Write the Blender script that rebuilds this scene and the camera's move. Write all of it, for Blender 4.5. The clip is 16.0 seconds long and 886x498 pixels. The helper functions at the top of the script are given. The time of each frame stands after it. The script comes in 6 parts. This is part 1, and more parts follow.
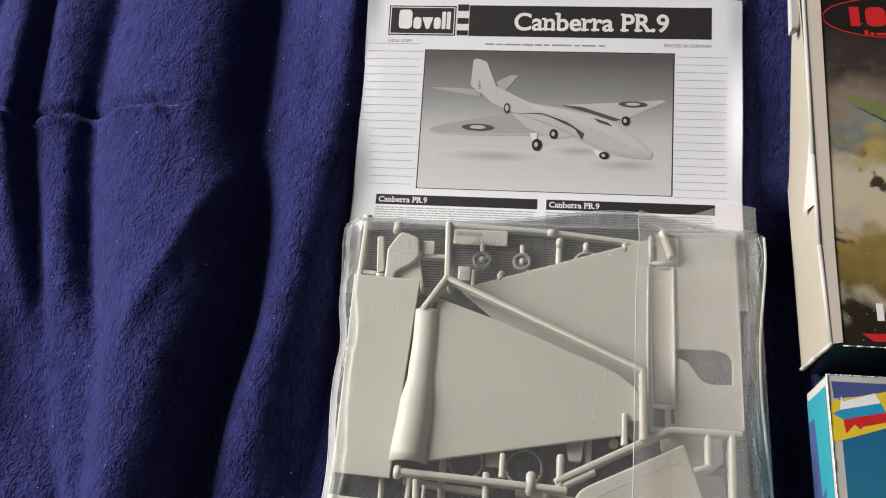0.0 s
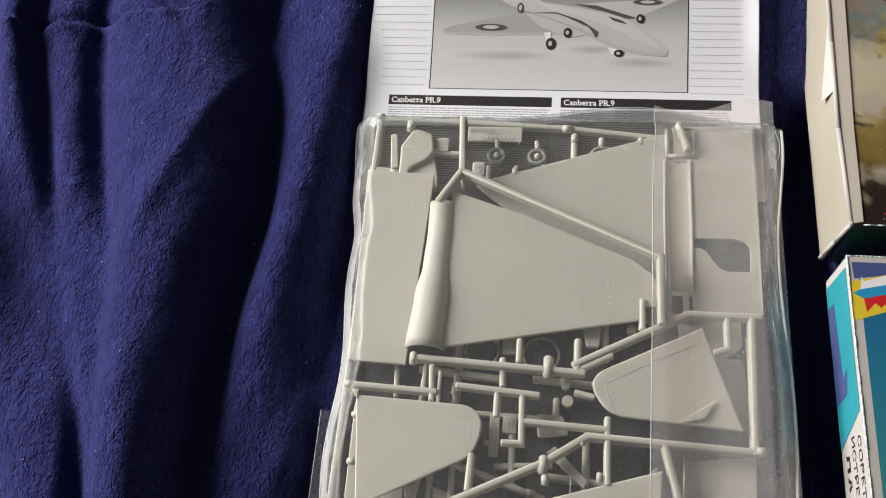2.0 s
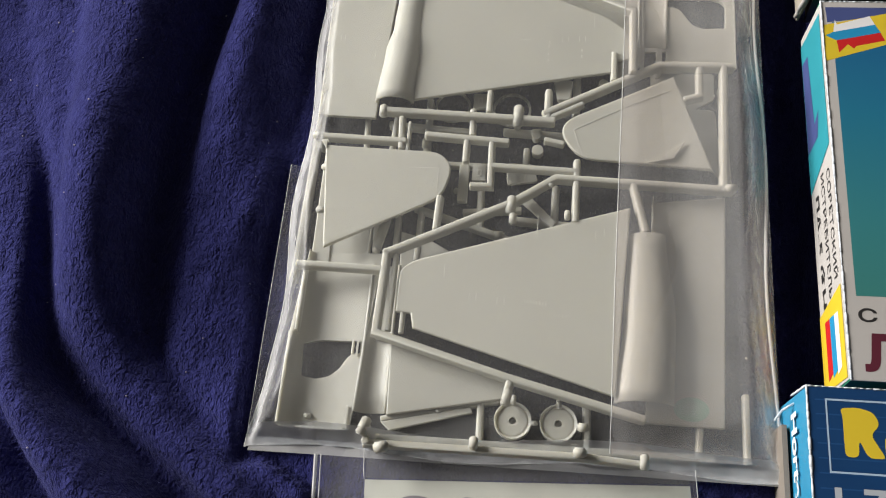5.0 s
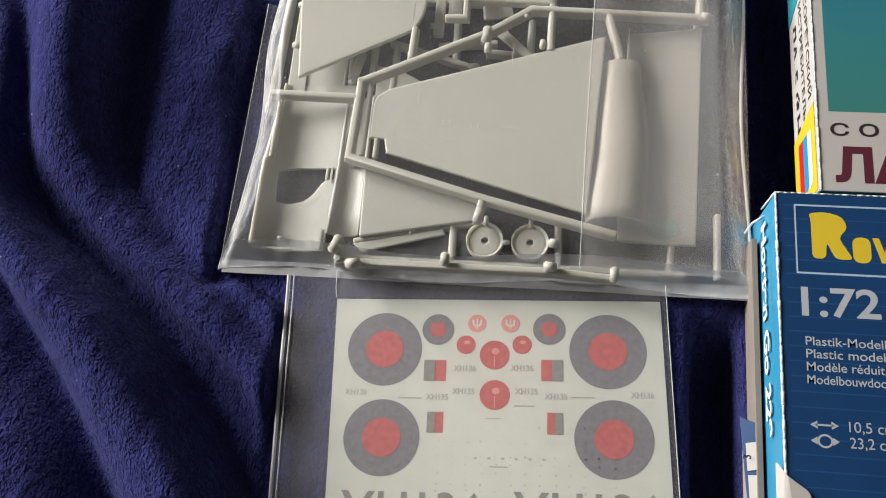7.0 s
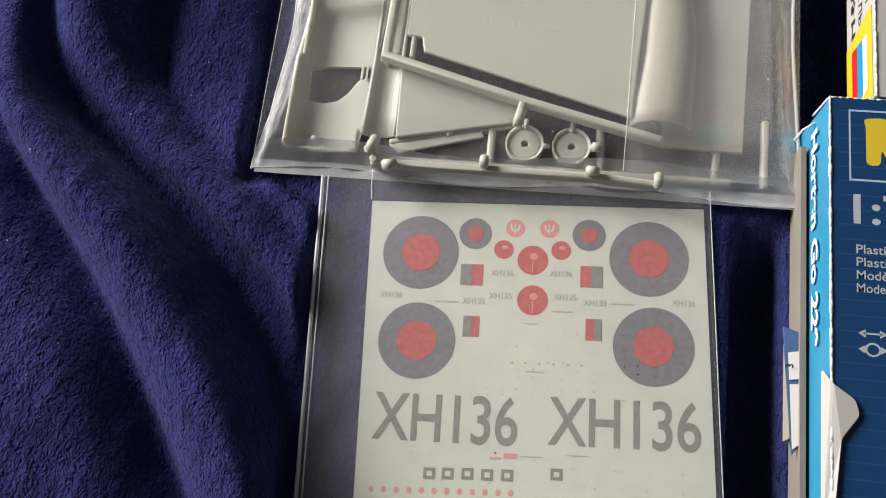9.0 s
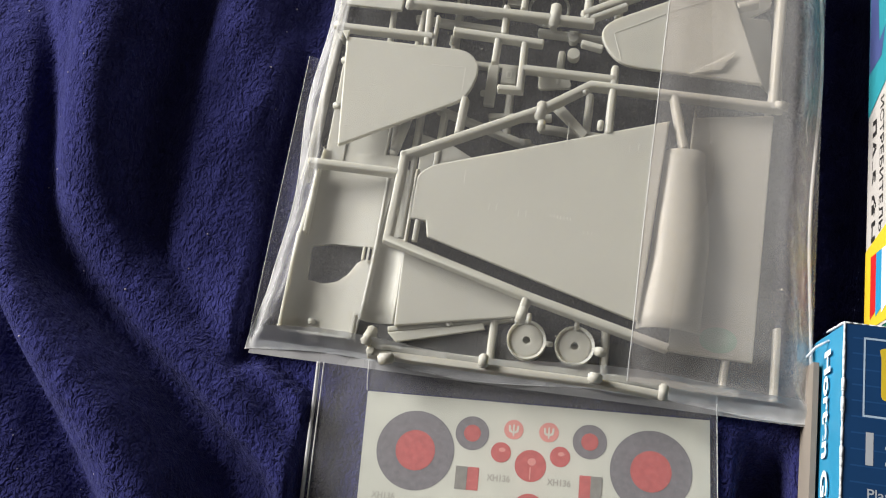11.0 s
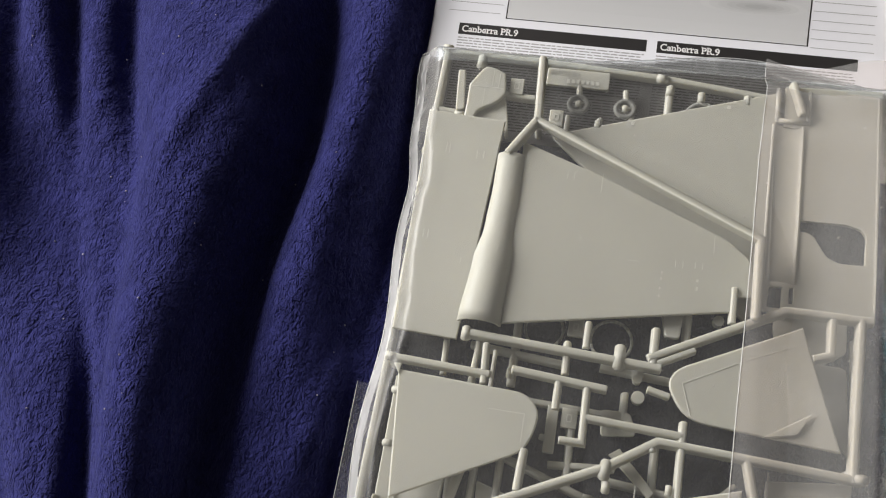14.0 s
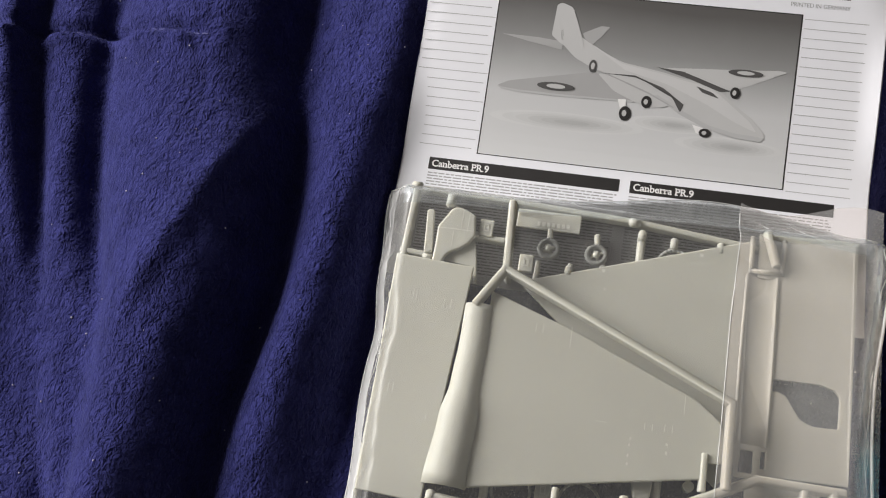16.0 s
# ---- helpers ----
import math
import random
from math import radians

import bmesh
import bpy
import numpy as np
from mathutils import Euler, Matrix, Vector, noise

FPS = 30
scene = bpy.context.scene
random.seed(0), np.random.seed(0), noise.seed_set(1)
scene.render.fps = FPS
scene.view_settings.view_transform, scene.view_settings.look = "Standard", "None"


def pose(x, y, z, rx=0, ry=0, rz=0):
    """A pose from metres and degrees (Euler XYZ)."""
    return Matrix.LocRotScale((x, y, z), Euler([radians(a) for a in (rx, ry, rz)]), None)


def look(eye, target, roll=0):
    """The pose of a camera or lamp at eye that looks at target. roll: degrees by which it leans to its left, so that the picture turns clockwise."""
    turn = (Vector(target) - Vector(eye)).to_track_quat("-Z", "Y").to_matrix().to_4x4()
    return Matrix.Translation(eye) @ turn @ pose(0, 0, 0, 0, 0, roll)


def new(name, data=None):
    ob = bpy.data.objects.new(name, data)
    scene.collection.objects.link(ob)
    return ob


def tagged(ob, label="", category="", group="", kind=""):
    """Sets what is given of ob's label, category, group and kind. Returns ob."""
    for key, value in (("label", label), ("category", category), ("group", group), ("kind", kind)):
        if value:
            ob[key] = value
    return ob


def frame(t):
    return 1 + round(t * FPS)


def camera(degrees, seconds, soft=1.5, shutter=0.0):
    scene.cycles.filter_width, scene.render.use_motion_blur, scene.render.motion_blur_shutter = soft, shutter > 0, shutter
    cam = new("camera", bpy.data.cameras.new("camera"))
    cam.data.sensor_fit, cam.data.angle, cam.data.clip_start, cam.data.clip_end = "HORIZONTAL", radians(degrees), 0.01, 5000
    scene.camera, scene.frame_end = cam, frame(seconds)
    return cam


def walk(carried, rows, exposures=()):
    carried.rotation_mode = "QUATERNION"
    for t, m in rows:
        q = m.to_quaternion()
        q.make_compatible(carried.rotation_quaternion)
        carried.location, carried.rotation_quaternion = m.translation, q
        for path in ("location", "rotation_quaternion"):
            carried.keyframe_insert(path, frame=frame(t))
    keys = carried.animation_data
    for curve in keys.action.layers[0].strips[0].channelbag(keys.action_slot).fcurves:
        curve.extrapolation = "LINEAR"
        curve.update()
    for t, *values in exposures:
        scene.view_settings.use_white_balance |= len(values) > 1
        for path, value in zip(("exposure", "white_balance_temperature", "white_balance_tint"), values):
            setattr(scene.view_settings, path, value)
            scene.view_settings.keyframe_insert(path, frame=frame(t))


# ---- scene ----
cam = camera(50.0, 16.0, soft=1.1)
PATH = [
    (0, (-0.0095, -0.0692, 0.4667), (-0.2157, 0.7068, -1.1776), -11.1),
    (0.5, (-0.0141, -0.0793, 0.4593), (-0.2159, 0.6984, -1.1849), -10.6),
    (1, (-0.0154, -0.0926, 0.4529), (-0.218, 0.6896, -1.1886), -10.6),
    (1.5, (-0.0157, -0.1057, 0.4474), (-0.2187, 0.6681, -1.1977), -11.1),
    (2, (-0.0141, -0.1146, 0.4419), (-0.2249, 0.6512, -1.2069), -11.8),
    (2.5, (-0.01, -0.1269, 0.4328), (-0.212, 0.6368, -1.2179), -11.3),
    (3, (-0.0098, -0.1427, 0.4246), (-0.2104, 0.613, -1.2298), -11.3),
    (3.5, (-0.0027, -0.1563, 0.4163), (-0.2221, 0.5857, -1.2417), -12.7),
    (4, (0.0056, -0.1706, 0.4127), (-0.2175, 0.5511, -1.2545), -13.3),
    (4.2, (0.0033, -0.1784, 0.409), (-0.2047, 0.5423, -1.26), -12.3),
    (6.3, (0.0135, -0.238, 0.3907), (-0.2236, 0.4235, -1.2993), -15.7),
    (6.5, (0.0149, -0.2461, 0.388), (-0.212, 0.4209, -1.3011), -14.7),
    (7, (0.0221, -0.2597, 0.3742), (-0.2043, 0.3945, -1.3194), -14.9),
    (7.5, (0.0255, -0.2684, 0.3687), (-0.2137, 0.3499, -1.3368), -17.1),
    (8, (0.0193, -0.2797, 0.3614), (-0.2132, 0.3221, -1.3505), -16.6),
    (8.2, (0.0185, -0.2855, 0.3587), (-0.2286, 0.3043, -1.356), -17.8),
    (10.3, (-0.008, -0.2178, 0.3751), (-0.1933, 0.2401, -1.3871), -15.2),
    (10.5, (0.0041, -0.2127, 0.3751), (-0.2321, 0.2785, -1.3725), -18.3),
    (11, (0.0093, -0.196, 0.3742), (-0.2611, 0.3449, -1.3524), -18.8),
    (11.5, (0.0023, -0.173, 0.3825), (-0.2582, 0.3993, -1.3368), -16.6),
    (12, (-0.0045, -0.1464, 0.3944), (-0.2691, 0.4327, -1.3213), -16.4),
    (12.5, (-0.0091, -0.1268, 0.3944), (-0.272, 0.4638, -1.3176), -15.7),
    (13, (-0.0186, -0.1007, 0.3953), (-0.2797, 0.4903, -1.3167), -15.3),
    (13.5, (-0.0217, -0.0835, 0.4035), (-0.2967, 0.5169, -1.303), -15.8),
    (14, (-0.0319, -0.0734, 0.3989), (-0.3076, 0.5251, -1.3084), -15.8),
    (14.5, (-0.0355, -0.0591, 0.3962), (-0.3105, 0.5404, -1.3103), -15.6),
    (15, (-0.0382, -0.0401, 0.4026), (-0.3132, 0.5603, -1.3039), -15.6),
    (15.5, (-0.0356, -0.0238, 0.4063), (-0.3106, 0.5766, -1.3002), -15.5),
    (16, (-0.0278, -0.0102, 0.4108), (-0.302, 0.6006, -1.292), -15),
]
walk(cam, [(t, look(eye, target, roll)) for t, eye, target, roll in PATH],
     [(0, -0.14), (3.5, -0.16), (7, 0.0), (11, 0.03), (13.5, -0.26), (16, -0.2)])

# ---- light: daylight through one window, in an unseen room, walls darkened to limit fill ----
world = bpy.data.worlds.new("daylight")
world.use_nodes = True
scene.world = world
wn = world.node_tree
sky = wn.nodes.new("ShaderNodeTexSky")
sky.sky_type, sky.sun_disc, sky.sun_elevation, sky.sun_rotation = "NISHITA", False, radians(35), radians(-70)
wn.links.new(sky.outputs["Color"], wn.nodes["Background"].inputs["Color"])
wn.nodes["Background"].inputs["Strength"].default_value = 0.1
lamp = bpy.data.lights.new("window_daylight", "AREA")
lamp.shape, lamp.size, lamp.size_y, lamp.energy, lamp.color = "RECTANGLE", 1.40, 0.90, 128.0, (1.0, 0.97, 0.93)
lamp_ob = new("window_daylight", lamp)
lamp_ob.matrix_world = look((-1.96, 0.72, 0.92), (0.0, 0.05, 0.0))

# ---- materials ----
def mat(name, color, rough=0.6, vary=0.12, scale=60.0, bump=0.0, bump_scale=800.0, depth=0.0002, spec=0.5, coat=0.0, sheen=0.0, sheen_tint=(1, 1, 1)):
    m = bpy.data.materials.new(name)
    m.use_nodes = True
    nt = m.node_tree
    b = nt.nodes["Principled BSDF"]
    tc = nt.nodes.new("ShaderNodeTexCoord")
    n1 = nt.nodes.new("ShaderNodeTexNoise")
    n1.inputs["Scale"].default_value, n1.inputs["Detail"].default_value = scale, 6.0
    nt.links.new(tc.outputs["Object"], n1.inputs["Vector"])
    mix = nt.nodes.new("ShaderNodeMix")
    mix.data_type = "RGBA"
    mix.inputs[6].default_value = (*[c * (1 - vary) for c in color], 1)
    mix.inputs[7].default_value = (*[min(1.0, c * (1 + vary)) for c in color], 1)
    nt.links.new(n1.outputs["Fac"], mix.inputs[0])
    nt.links.new(mix.outputs[2], b.inputs["Base Color"])
    b.inputs["Roughness"].default_value = rough
    b.inputs["Specular IOR Level"].default_value = spec
    b.inputs["Coat Weight"].default_value = coat
    b.inputs["Coat Roughness"].default_value = 0.15
    b.inputs["Sheen Weight"].default_value = sheen
    b.inputs["Sheen Tint"].default_value = (*sheen_tint, 1)
    b.inputs["Sheen Roughness"].default_value = 0.45
    if bump:
        n2 = nt.nodes.new("ShaderNodeTexNoise")
        n2.inputs["Scale"].default_value, n2.inputs["Detail"].default_value = bump_scale, 4.0
        nt.links.new(tc.outputs["Object"], n2.inputs["Vector"])
        bp = nt.nodes.new("ShaderNodeBump")
        bp.inputs["Strength"].default_value, bp.inputs["Distance"].default_value = bump, depth
        nt.links.new(n2.outputs["Fac"], bp.inputs["Height"])
        nt.links.new(bp.outputs["Normal"], b.inputs["Normal"])
    return m


def film_mat(name, milk, rough, tint=(0.97, 0.98, 0.98), wrinkle=0.3):
    """Clear plastic film: see-through, a little milky, glossy by Fresnel."""
    m = bpy.data.materials.new(name)
    m.use_nodes = True
    nt = m.node_tree
    nt.nodes.remove(nt.nodes["Principled BSDF"])
    out = nt.nodes["Material Output"]
    tr, df, gl = (nt.nodes.new(k) for k in ("ShaderNodeBsdfTransparent", "ShaderNodeBsdfDiffuse", "ShaderNodeBsdfGlossy"))
    tr.inputs["Color"].default_value = (*tint, 1)
    df.inputs["Color"].default_value = (0.8, 0.8, 0.8, 1)
    gl.inputs["Roughness"].default_value = rough
    tc, nz, bp = nt.nodes.new("ShaderNodeTexCoord"), nt.nodes.new("ShaderNodeTexNoise"), nt.nodes.new("ShaderNodeBump")
    nz.inputs["Scale"].default_value, nz.inputs["Detail"].default_value, nz.inputs["Distortion"].default_value = 34.0, 3.0, 0.8
    bp.inputs["Strength"].default_value, bp.inputs["Distance"].default_value = wrinkle, 0.002
    nt.links.new(tc.outputs["Object"], nz.inputs["Vector"])
    nt.links.new(nz.outputs["Fac"], bp.inputs["Height"])
    nt.links.new(bp.outputs["Normal"], gl.inputs["Normal"])
    haze = nt.nodes.new("ShaderNodeMath")
    haze.operation = "MULTIPLY_ADD"
    haze.inputs[1].default_value = milk * 0.7
    haze.inputs[2].default_value = milk * 0.65
    nt.links.new(nz.outputs["Fac"], haze.inputs[0])
    m1, m2, fr = nt.nodes.new("ShaderNodeMixShader"), nt.nodes.new("ShaderNodeMixShader"), nt.nodes.new("ShaderNodeFresnel")
    fr.inputs["IOR"].default_value = 1.45
    nt.links.new(haze.outputs[0], m1.inputs[0])
    nt.links.new(tr.outputs[0], m1.inputs[1])
    nt.links.new(df.outputs[0], m1.inputs[2])
    nt.links.new(fr.outputs[0], m2.inputs[0])
    nt.links.new(m1.outputs[0], m2.inputs[1])
    nt.links.new(gl.outputs[0], m2.inputs[2])
    nt.links.new(m2.outputs[0], out.inputs["Surface"])
    return m


def ramp_mat(name, stops, axis="Y", lo=0.0, hi=1.0, rough=0.55, cloud=0.0, cloud_scale=30.0, coat=0.0):
    """A printed picture's ground: colours that change along one axis, between two places of the world, with blotches."""
    m = bpy.data.materials.new(name)
    m.use_nodes = True
    nt = m.node_tree
    b = nt.nodes["Principled BSDF"]
    tc, sp = nt.nodes.new("ShaderNodeTexCoord"), nt.nodes.new("ShaderNodeSeparateXYZ")
    mr, cr, nz, ad = nt.nodes.new("ShaderNodeMapRange"), nt.nodes.new("ShaderNodeValToRGB"), nt.nodes.new("ShaderNodeTexNoise"), nt.nodes.new("ShaderNodeMath")
    nt.links.new(tc.outputs["Object"], sp.inputs[0])
    nt.links.new(sp.outputs[axis], mr.inputs["Value"])
    mr.inputs["From Min"].default_value, mr.inputs["From Max"].default_value = lo, hi
    nz.inputs["Scale"].default_value, nz.inputs["Detail"].default_value = cloud_scale, 7.0
    nt.links.new(tc.outputs["Object"], nz.inputs["Vector"])
    ad.operation = "MULTIPLY_ADD"
    ad.inputs[1].default_value = cloud
    nt.links.new(nz.outputs["Fac"], ad.inputs[0])
    nt.links.new(mr.outputs["Result"], ad.inputs[2])
    nt.links.new(ad.outputs[0], cr.inputs["Fac"])
    el = cr.color_ramp.elements
    el[0].position, el[0].color = stops[0][0], (*stops[0][1], 1)
    el[1].position, el[1].color = stops[-1][0], (*stops[-1][1], 1)
    for p, c in stops[1:-1]:
        e = el.new(p)
        e.color = (*c, 1)
    nt.links.new(cr.outputs["Color"], b.inputs["Base Color"])
    b.inputs["Roughness"].default_value = rough
    b.inputs["Coat Weight"].default_value = coat
    return m


def fleece_mat(name):
    """Napped fleece: dark blue pile with a pebbled, brushed relief and a soft blue sheen."""
    m = mat(name, (0.0285, 0.0305, 0.124), 0.95, 0.45, 70, spec=0.02, sheen=0.18, sheen_tint=(0.42, 0.44, 0.88))
    nt = m.node_tree
    b = nt.nodes["Principled BSDF"]
    tc, warp, mp = nt.nodes.new("ShaderNodeTexCoord"), nt.nodes.new("ShaderNodeTexNoise"), nt.nodes.new("ShaderNodeMapping")
    mp.inputs["Scale"].default_value = (1.0, 0.62, 1.0)
    mp.inputs["Rotation"].default_value = (0, 0, radians(-18))
    nt.links.new(tc.outputs["Object"], mp.inputs["Vector"])
    coarse, fine, wide = warp, nt.nodes.new("ShaderNodeTexNoise"), nt.nodes.new("ShaderNodeTexNoise")
    for node, sc, det, dis in ((coarse, 480.0, 2.0, 1.2), (fine, 1700.0, 2.0, 0.5), (wide, 150.0, 3.0, 0.8)):
        node.inputs["Scale"].default_value, node.inputs["Detail"].default_value, node.inputs["Distortion"].default_value = sc, det, dis
        nt.links.new(mp.outputs["Vector"], node.inputs["Vector"])
    last = None
    for node, dist in ((wide, 0.004), (coarse, 0.0034), (fine, 0.0004)):
        bp = nt.nodes.new("ShaderNodeBump")
        bp.inputs["Strength"].default_value, bp.inputs["Distance"].default_value = 1.0, dist
        nt.links.new(node.outputs["Fac"], bp.inputs["Height"])
        if last:
            nt.links.new(last.outputs["Normal"], bp.inputs["Normal"])
        last = bp
    nt.links.new(last.outputs["Normal"], b.inputs["Normal"])
    return m


PAPER = mat("white_paper", (0.80, 0.80, 0.85), 0.7, 0.04, 25, 0.15, 900)
INK = mat("black_ink", (0.022, 0.02, 0.02), 0.5, 0.25, 120)
GREY_INK = mat("grey_ink", (0.30, 0.30, 0.31), 0.6, 0.1, 90)
DARK_PRINT = mat("dark_grey_print", (0.075, 0.072, 0.072), 0.6, 0.1, 90)
LIGHT_PRINT = mat("pale_grey_print", (0.50, 0.497, 0.50), 0.65, 0.05, 60)
MID_PRINT = mat("mid_grey_print", (0.37, 0.366, 0.37), 0.65, 0.08, 60)
SHADE_PRINT = mat("soft_shadow_print", (0.45, 0.448, 0.455), 0.65, 0.06, 60)
SOFT_PRINTS = [mat("soft_shadow_print", (v, v, v * 1.01), 0.65, 0.06, 60) for v in (0.60, 0.57, 0.54, 0.50, 0.46, 0.42)]
TEXT_INK = mat("small_text_ink", (0.36, 0.355, 0.36), 0.6, 0.2, 300)
PALE_INK = mat("pale_grey_ink", (0.42, 0.42, 0.43), 0.6, 0.1, 90)
WHITE_INK = mat("white_print", (0.78, 0.77, 0.77), 0.6, 0.04, 60)
PLASTIC = mat("grey_styrene", (0.430, 0.420, 0.374), 0.55, 0.05, 35, 0.12, 300, 0.0003)
PLASTIC.node_tree.nodes["Principled BSDF"].inputs["Subsurface Weight"].default_value = 0.7
PLASTIC.node_tree.nodes["Principled BSDF"].inputs["Subsurface Radius"].default_value = (1.0, 0.95, 0.8)
PLASTIC.node_tree.nodes["Principled BSDF"].inputs["Subsurface Scale"].default_value = 0.0036
FILM = film_mat("clear_film", 0.05, 0.45)
FLAP_FILM = film_mat("milky_film", 0.22, 0.24, (0.96, 0.90, 0.87))
UNDER_FILM = film_mat("dusty_under_film", 0.05, 0.3, (0.80, 0.77, 0.74))
HEM_FILM = film_mat("sealed_hem_film", 0.40, 0.3, (0.93, 0.97, 1.0))
EDGE_FILM = film_mat("creased_edge_film", 0.12, 0.22, (0.92, 0.97, 1.0), 1.0)
WHITE_EDGE = film_mat("whitened_edge_film", 0.42, 0.25, (0.95, 0.97, 1.0), 1.0)
GREY_FILM = film_mat("smoky_film", 0.10, 0.3, (0.45, 0.46, 0.50))
SEAM = film_mat("film_seam", 0.55, 0.3)
SHEET_FILM = film_mat("stiff_clear_film", 0.13, 0.12, (0.90, 0.94, 1.0), 0.3)
SLEEVE = film_mat("glossy_sleeve_film", 0.06, 0.06, (0.95, 0.95, 0.97), 0.5)
FLEECE = fleece_mat("navy_fleece")
SEAM_THREAD = mat("blue_thread", (0.09, 0.09, 0.24), 0.8, 0.2, 300)
DECAL_BASE = mat("decal_paper", (0.56, 0.570, 0.50), 0.5, 0.10, 130, 0.1, 300)
DECAL_GREY = mat("decal_grey_violet", (0.185, 0.178, 0.190), 0.5, 0.30, 420)
DECAL_RED = mat("decal_red", (0.46, 0.115, 0.110), 0.5, 0.30, 420)
DECAL_PALE_RED = mat("decal_pale_red", (0.62, 0.27, 0.24), 0.5, 0.12, 200)
DECAL_INK = mat("decal_dark_grey", (0.225, 0.22, 0.20), 0.5, 0.28, 420)
DECAL_FAINT = mat("decal_faint", (0.38, 0.37, 0.33), 0.5, 0.12, 160)
CREAM = mat("cream_card", (0.34, 0.305, 0.245), 0.75, 0.09, 18, 0.25, 500)
WHITE_CARD = mat("white_card", (0.47, 0.445, 0.42), 0.65, 0.06, 30, 0.2, 500)
BLACK_CARD = mat("black_card", (0.014, 0.010, 0.009), 0.35, 0.4, 60, 0.1, 500, coat=0.3)
RED_INK = mat("red_print", (0.55, 0.018, 0.02), 0.4, 0.12, 120)
YELLOW_INK = mat("yellow_print", (0.70, 0.51, 0.03), 0.45, 0.07, 70, coat=0.2)
CYAN_INK = mat("cyan_print", (0.03, 0.29, 0.35), 0.45, 0.12, 40, coat=0.2)
BLUE_RIBBON = mat("ribbon_blue", (0.02, 0.27, 0.50), 0.45, 0.1, 70)
VIOLET_INK = mat("slate_blue_print", (0.06, 0.08, 0.22), 0.45, 0.15, 70)
SKY_INK = mat("sky_blue_print", (0.025, 0.24, 0.42), 0.45, 0.15, 40, coat=0.2)
BLUE_CARD = mat("deep_blue_card", (0.008, 0.046, 0.140), 0.40, 0.22, 35, 0.1, 400, spec=0.35, coat=0.12)
BLUE_LINE = mat("lighter_blue_line", (0.013, 0.066, 0.190), 0.35, 0.18, 60)
GREEN_INK = mat("dark_green_print", (0.02, 0.16, 0.09), 0.45, 0.2, 90)
LEAF_GREEN = mat("aircraft_green_print", (0.155, 0.19, 0.065), 0.45, 0.3, 120)
MAROON = mat("maroon_print", (0.10, 0.015, 0.03), 0.45, 0.15, 90)
WORN = mat("worn_card_edge", (0.62, 0.66, 0.70), 0.85, 0.2, 300, 0.5, 900)
PAINT_WALL = mat("wall_paint", (0.15, 0.143, 0.135), 0.9, 0.04, 4)
CARPET = mat("carpet", (0.22, 0.19, 0.16), 0.95, 0.2, 60)
# the same styrene, lightened: the bright outlines of raised marks are put into its colour
LIT_PLASTIC = mat("lit_styrene", (0.56, 0.55, 0.50), 0.4, 0.05, 60)
STAMP = mat("green_stamp", (0.28, 0.42, 0.33), 0.5, 0.2, 200)


# ---- helpers ----
def part(name, bm, material, parent=None, label="", smooth=False):
    me = bpy.data.meshes.new(name)
    bm.to_mesh(me)
    bm.free()
    if smooth:
        for p in me.polygons:
            p.use_smooth = True
        if smooth > 1:
            me.set_sharp_from_angle(angle=radians(smooth))
    me.materials.append(material)
    ob = new(name, me)
    if parent:
        ob.parent = parent
    if label:
        ob["label"] = label
    return ob


def thing(name, label, category, group="", at=(0, 0, 0)):
    ob = new(name)
    ob.empty_display_size = 0.01
    ob.location = at
    return tagged(ob, label, category, group)


def page_z(y):
    """The height of the paper: flat under the bag, rising with the bedding towards its top."""
    s = 0.006
    return 0.0085 + 0.27 * s * math.log1p(math.exp(min(40.0, (y - 0.182) / s)))


def level(z):
    return lambda y: z


def drape(bm, surf, lift):
    if surf is page_z:
        for k in range(12):
            g = bm.verts[:] + bm.edges[:] + bm.faces[:]
            bmesh.ops.bisect_plane(bm, geom=g, plane_co=(0, 0.160 + 0.005 * k, 0), plane_no=(0, 1, 0))
    for v in bm.verts:
        v.co.z = surf(v.co.y) + lift


def flat(name, polys, surf, lift, material, parent, label="", unit=0.001):
    """Printing or card cut to outlines (millimetres), laid on a surface."""
    bm = bmesh.new()
    for poly in polys:
        bm.faces.new([bm.verts.new((x * unit, y * unit, 0)) for x, y in poly])
    bmesh.ops.recalc_face_normals(bm, faces=bm.faces)
    for f in bm.faces:
        if f.normal.z < 0:
            f.normal_flip()
    drape(bm, surf, lift)
    return part(name, bm, material, parent, label)


def oval(x, y, rx, ry=None, n=28, a0=0.0, a1=360.0):
    ry = ry or rx
    return [(x + rx * math.cos(radians(a0 + (a1 - a0) * k / n)), y + ry * math.sin(radians(a0 + (a1 - a0) * k / n))) for k in range(n)]


def rect(x0, y0, x1, y1):
    return [(x0, y0), (x1, y0), (x1, y1), (x0, y1)]


